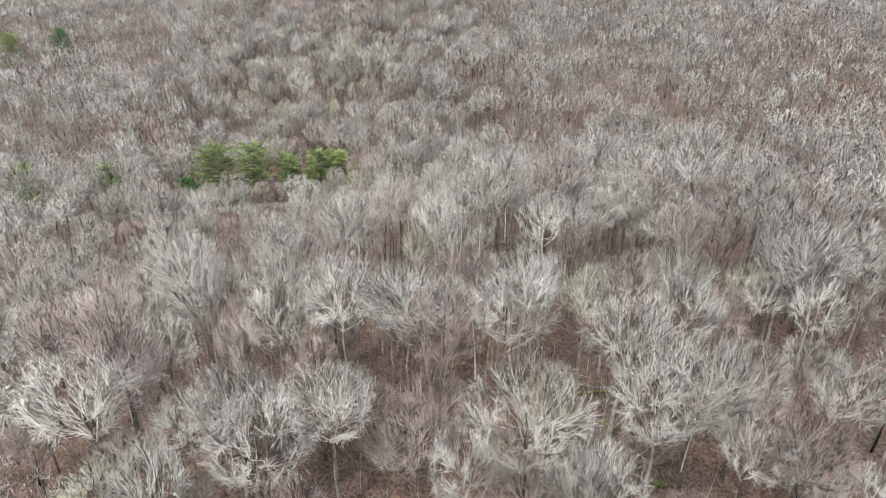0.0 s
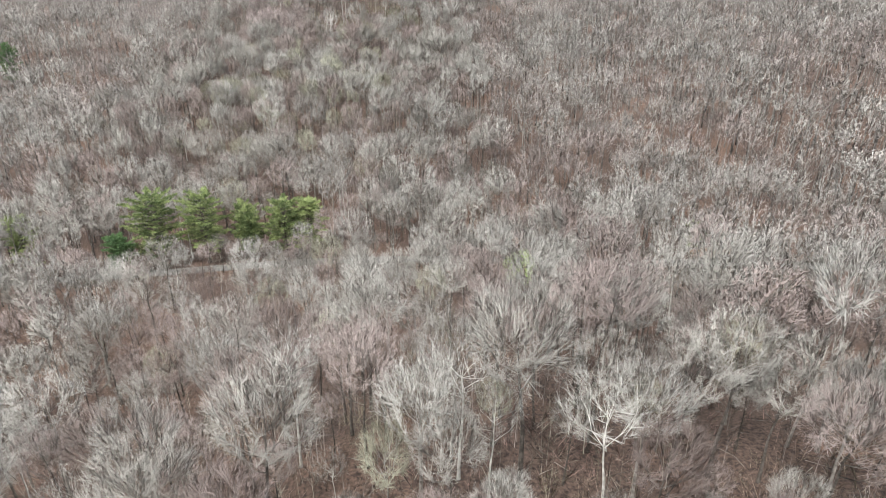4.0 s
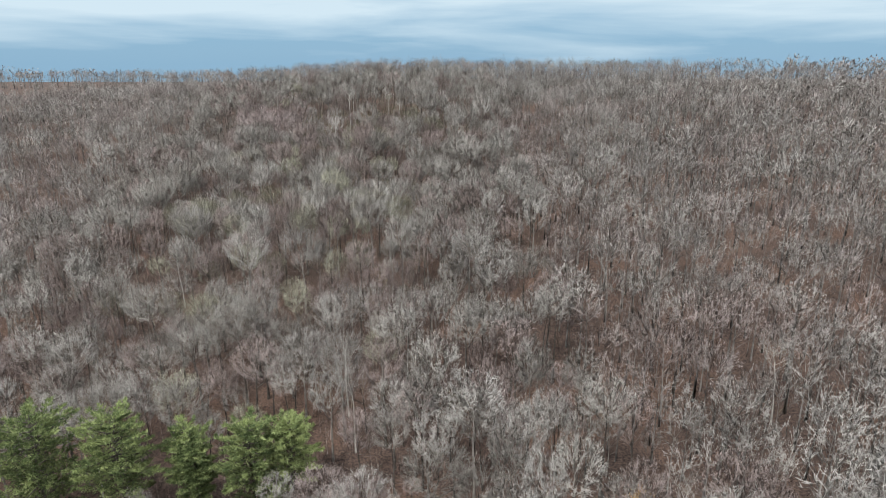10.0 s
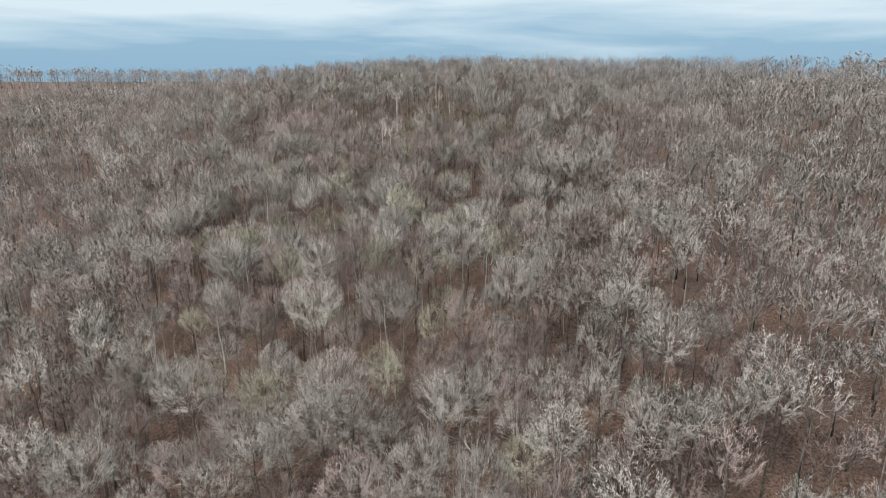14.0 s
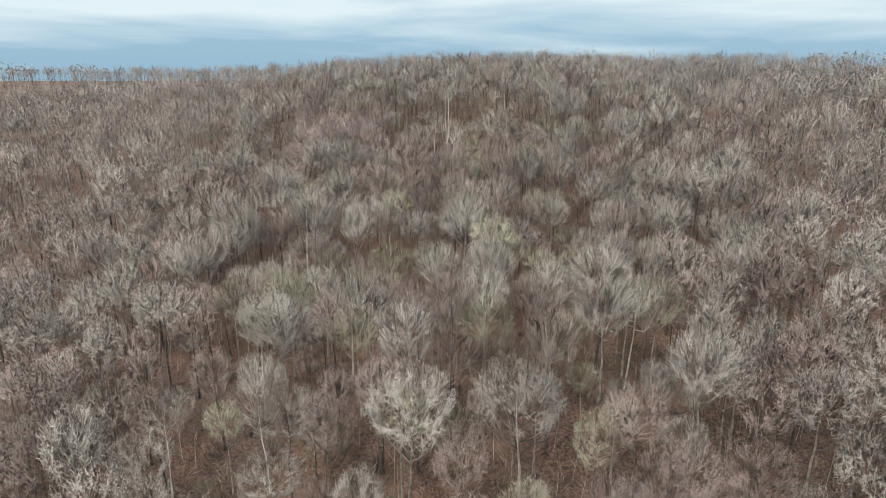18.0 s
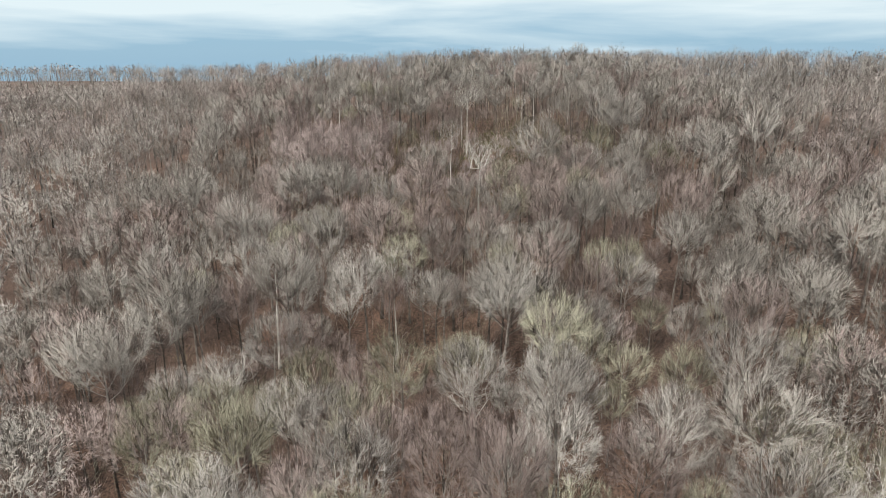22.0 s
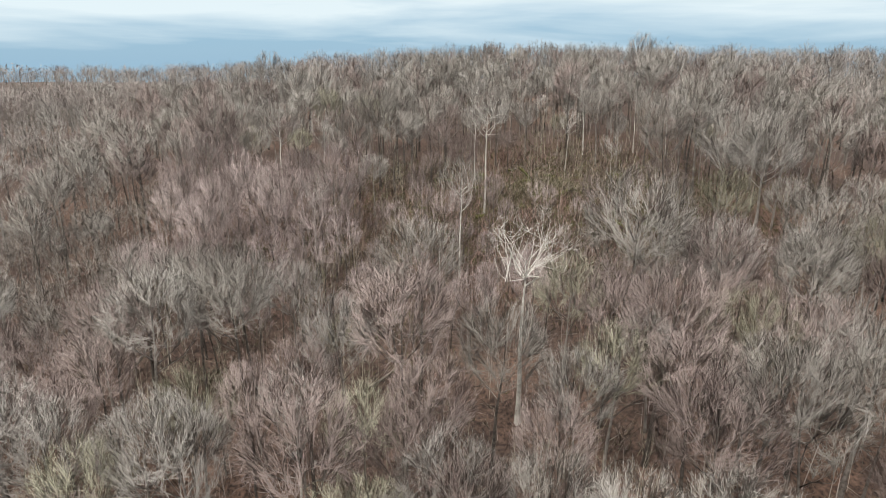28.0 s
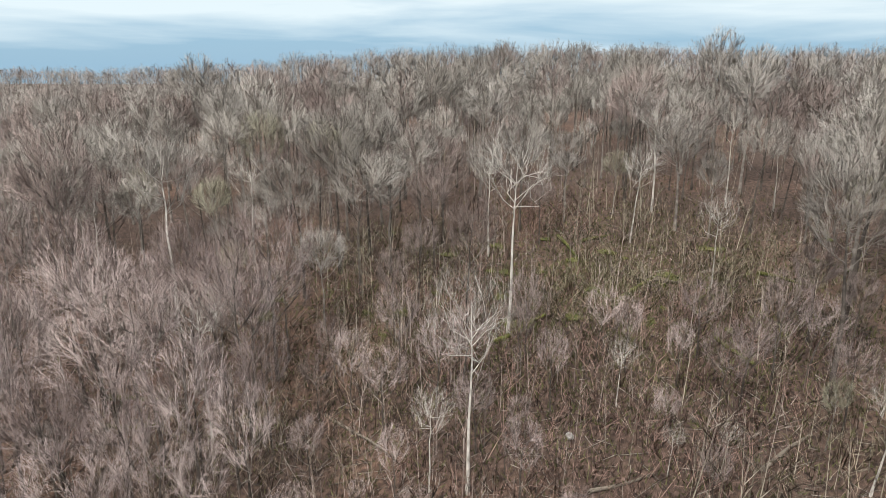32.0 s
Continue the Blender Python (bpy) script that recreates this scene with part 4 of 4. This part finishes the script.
for i, (x, y, turn, L, r, mossy) in enumerate(LOGS):
    y += 10 if y > 430 and x > 0 else 0
    o = fallen_log(500 + i, L, r, mossy)
    ex, ey = x + L * math.cos(radians(turn)), y + L * math.sin(radians(turn))
    z0, z1 = float(ground_z(x, y)), float(ground_z(ex, ey))
    o.matrix_basis = pose(x, y, z0, 0, -math.degrees(math.atan2(z1 - z0, L)), turn)


def boulder(seed, size):
    bm = bmesh.new()
    bmesh.ops.create_icosphere(bm, subdivisions=3, radius=1.0)
    for v in bm.verts:
        p = v.co * 1.3 + Vector((seed * 7.1, seed * 3.3, 0))
        v.co *= 1 + 0.32 * noise.noise(p) + 0.12 * noise.noise(p * 3)
        v.co.x *= size
        v.co.y *= size * 0.75
        v.co.z *= size * 0.55
    me = bpy.data.meshes.new("boulder")
    bm.to_mesh(me)
    bm.free()
    me.materials.append(STONE)
    return new("boulder", me)


for i, (x, y, s) in enumerate([(-18.0, 396.0, 0.7), (-15.8, 395.0, 0.45), (11.5, 432.0, 0.5), (-17.5, 404.0, 0.7)]):
    o = tagged(boulder(i + 1, s), "pale grey boulder half sunk in dead leaves", "boulder", group="boulders on the slope")
    o.matrix_basis = pose(x, y, float(ground_z(x, y)) + 0.15 * s, 0, 0, 50 * i)



# ---------------------------------------------------------------- what lies on the forest floor
sticks = Shape()
g = np.random.default_rng(77)
n = 6500
sy = np.where(g.uniform(size=n) < 0.6, g.uniform(38, 478, n), g.uniform(415, 470, n))
sx = lane_x(sy) + g.normal(0, 34, n)
ok = np.abs(sy - road_y(sx)) > 3.2
sx, sy = sx[ok], sy[ok]
sa, sl = g.uniform(0, 6.28, len(sx)), g.uniform(0.8, 4.5, len(sx))
ex, ey = sx + np.cos(sa) * sl, sy + np.sin(sa) * sl
sticks.cone(np.stack([sx, sy, ground_z(sx, sy) + 0.06], -1), np.stack([ex, ey, ground_z(ex, ey) + g.uniform(0.05, 0.5, len(sx))], -1), g.uniform(0.02, 0.065, len(sx)))
STICK = material("fallen_branch_wood", (0.06, 0.05, 0.042), (0.36, 0.32, 0.28), 0.3, fine=1.4)
tagged(new("fallen_branches", sticks.mesh("fallen_branches", STICK)), "fallen grey branches and sticks on the leaf litter", "branches", kind="stuff")

GRASSY = material("low_green_growth", (0.05, 0.05, 0.025), (0.17, 0.165, 0.08), 0.2, fine=1.0)
low = Shape()
n = 30000
sx, sy = 16 + g.normal(0, 24, n), 450 + g.normal(0, 15, n)
a = np.stack([sx, sy, ground_z(sx, sy) - 0.03], -1)
low.sliver(a, a + np.stack([g.normal(0, 0.25, n), g.normal(0, 0.25, n), g.uniform(0.2, 0.9, n)], -1), 0.16, g)
tagged(new("low_growth", low.mesh("low_growth", GRASSY, False)), "low olive-green growth in the windthrow clearing", "undergrowth", kind="stuff")


def moss_patch(seed, size):
    """A low, lumpy cushion of moss."""
    bm = bmesh.new()
    bmesh.ops.create_icosphere(bm, subdivisions=3, radius=1.0)
    for v in bm.verts:
        p = v.co * 1.6 + Vector((seed * 5.3, seed * 2.1, 0))
        v.co *= 1 + 0.5 * noise.noise(p) + 0.2 * noise.noise(p * 3)
        v.co.x *= size
        v.co.y *= size * 0.6
        v.co.z *= 0.22
    me = bpy.data.meshes.new("moss_patch")
    bm.to_mesh(me)
    bm.free()
    me.materials.append(MOSS)
    return me


cushions = [moss_patch(i, 1.0) for i in range(5)]
for i in range(46):
    x, y = (14 + g.normal(0, 15), 456 + g.normal(0, 9)) if i < 38 else (float(g.uniform(70, 100)), float(g.uniform(50, 80)))
    o = tagged(new("moss_patch", cushions[i % 5]), "bright green moss cushion on the forest floor", "moss", group="moss patches")
    sc = float(g.uniform(0.5, 1.7))
    o.matrix_basis = Matrix.Translation((x, y, float(ground_z(x, y)) + 0.02)) @ Matrix.Rotation(float(g.uniform(0, 3.1)), 4, "Z") @ Matrix.Diagonal((sc, sc, 1, 1))


# bare reddish bank above the road
bm = bmesh.new()
bmesh.ops.create_icosphere(bm, subdivisions=4, radius=1.0)
for v in bm.verts:
    p = v.co * 2.0
    v.co *= 1 + 0.25 * noise.noise(p) + 0.12 * noise.noise(p * 3.1)
    v.co.x *= 7.5
    v.co.y *= 2.6
    v.co.z *= 1.5
bank_mesh = bpy.data.meshes.new("earth_bank")
bm.to_mesh(bank_mesh)
bm.free()
bank_mesh.materials.append(BANK)
bank = tagged(new("earth_bank", bank_mesh), "bare reddish earth bank beside the road", "earth bank", kind="structure")
bank.matrix_basis = pose(146.0, 200.5, float(ground_z(146.0, 200.5)) - 0.2, 0, 0, -8)
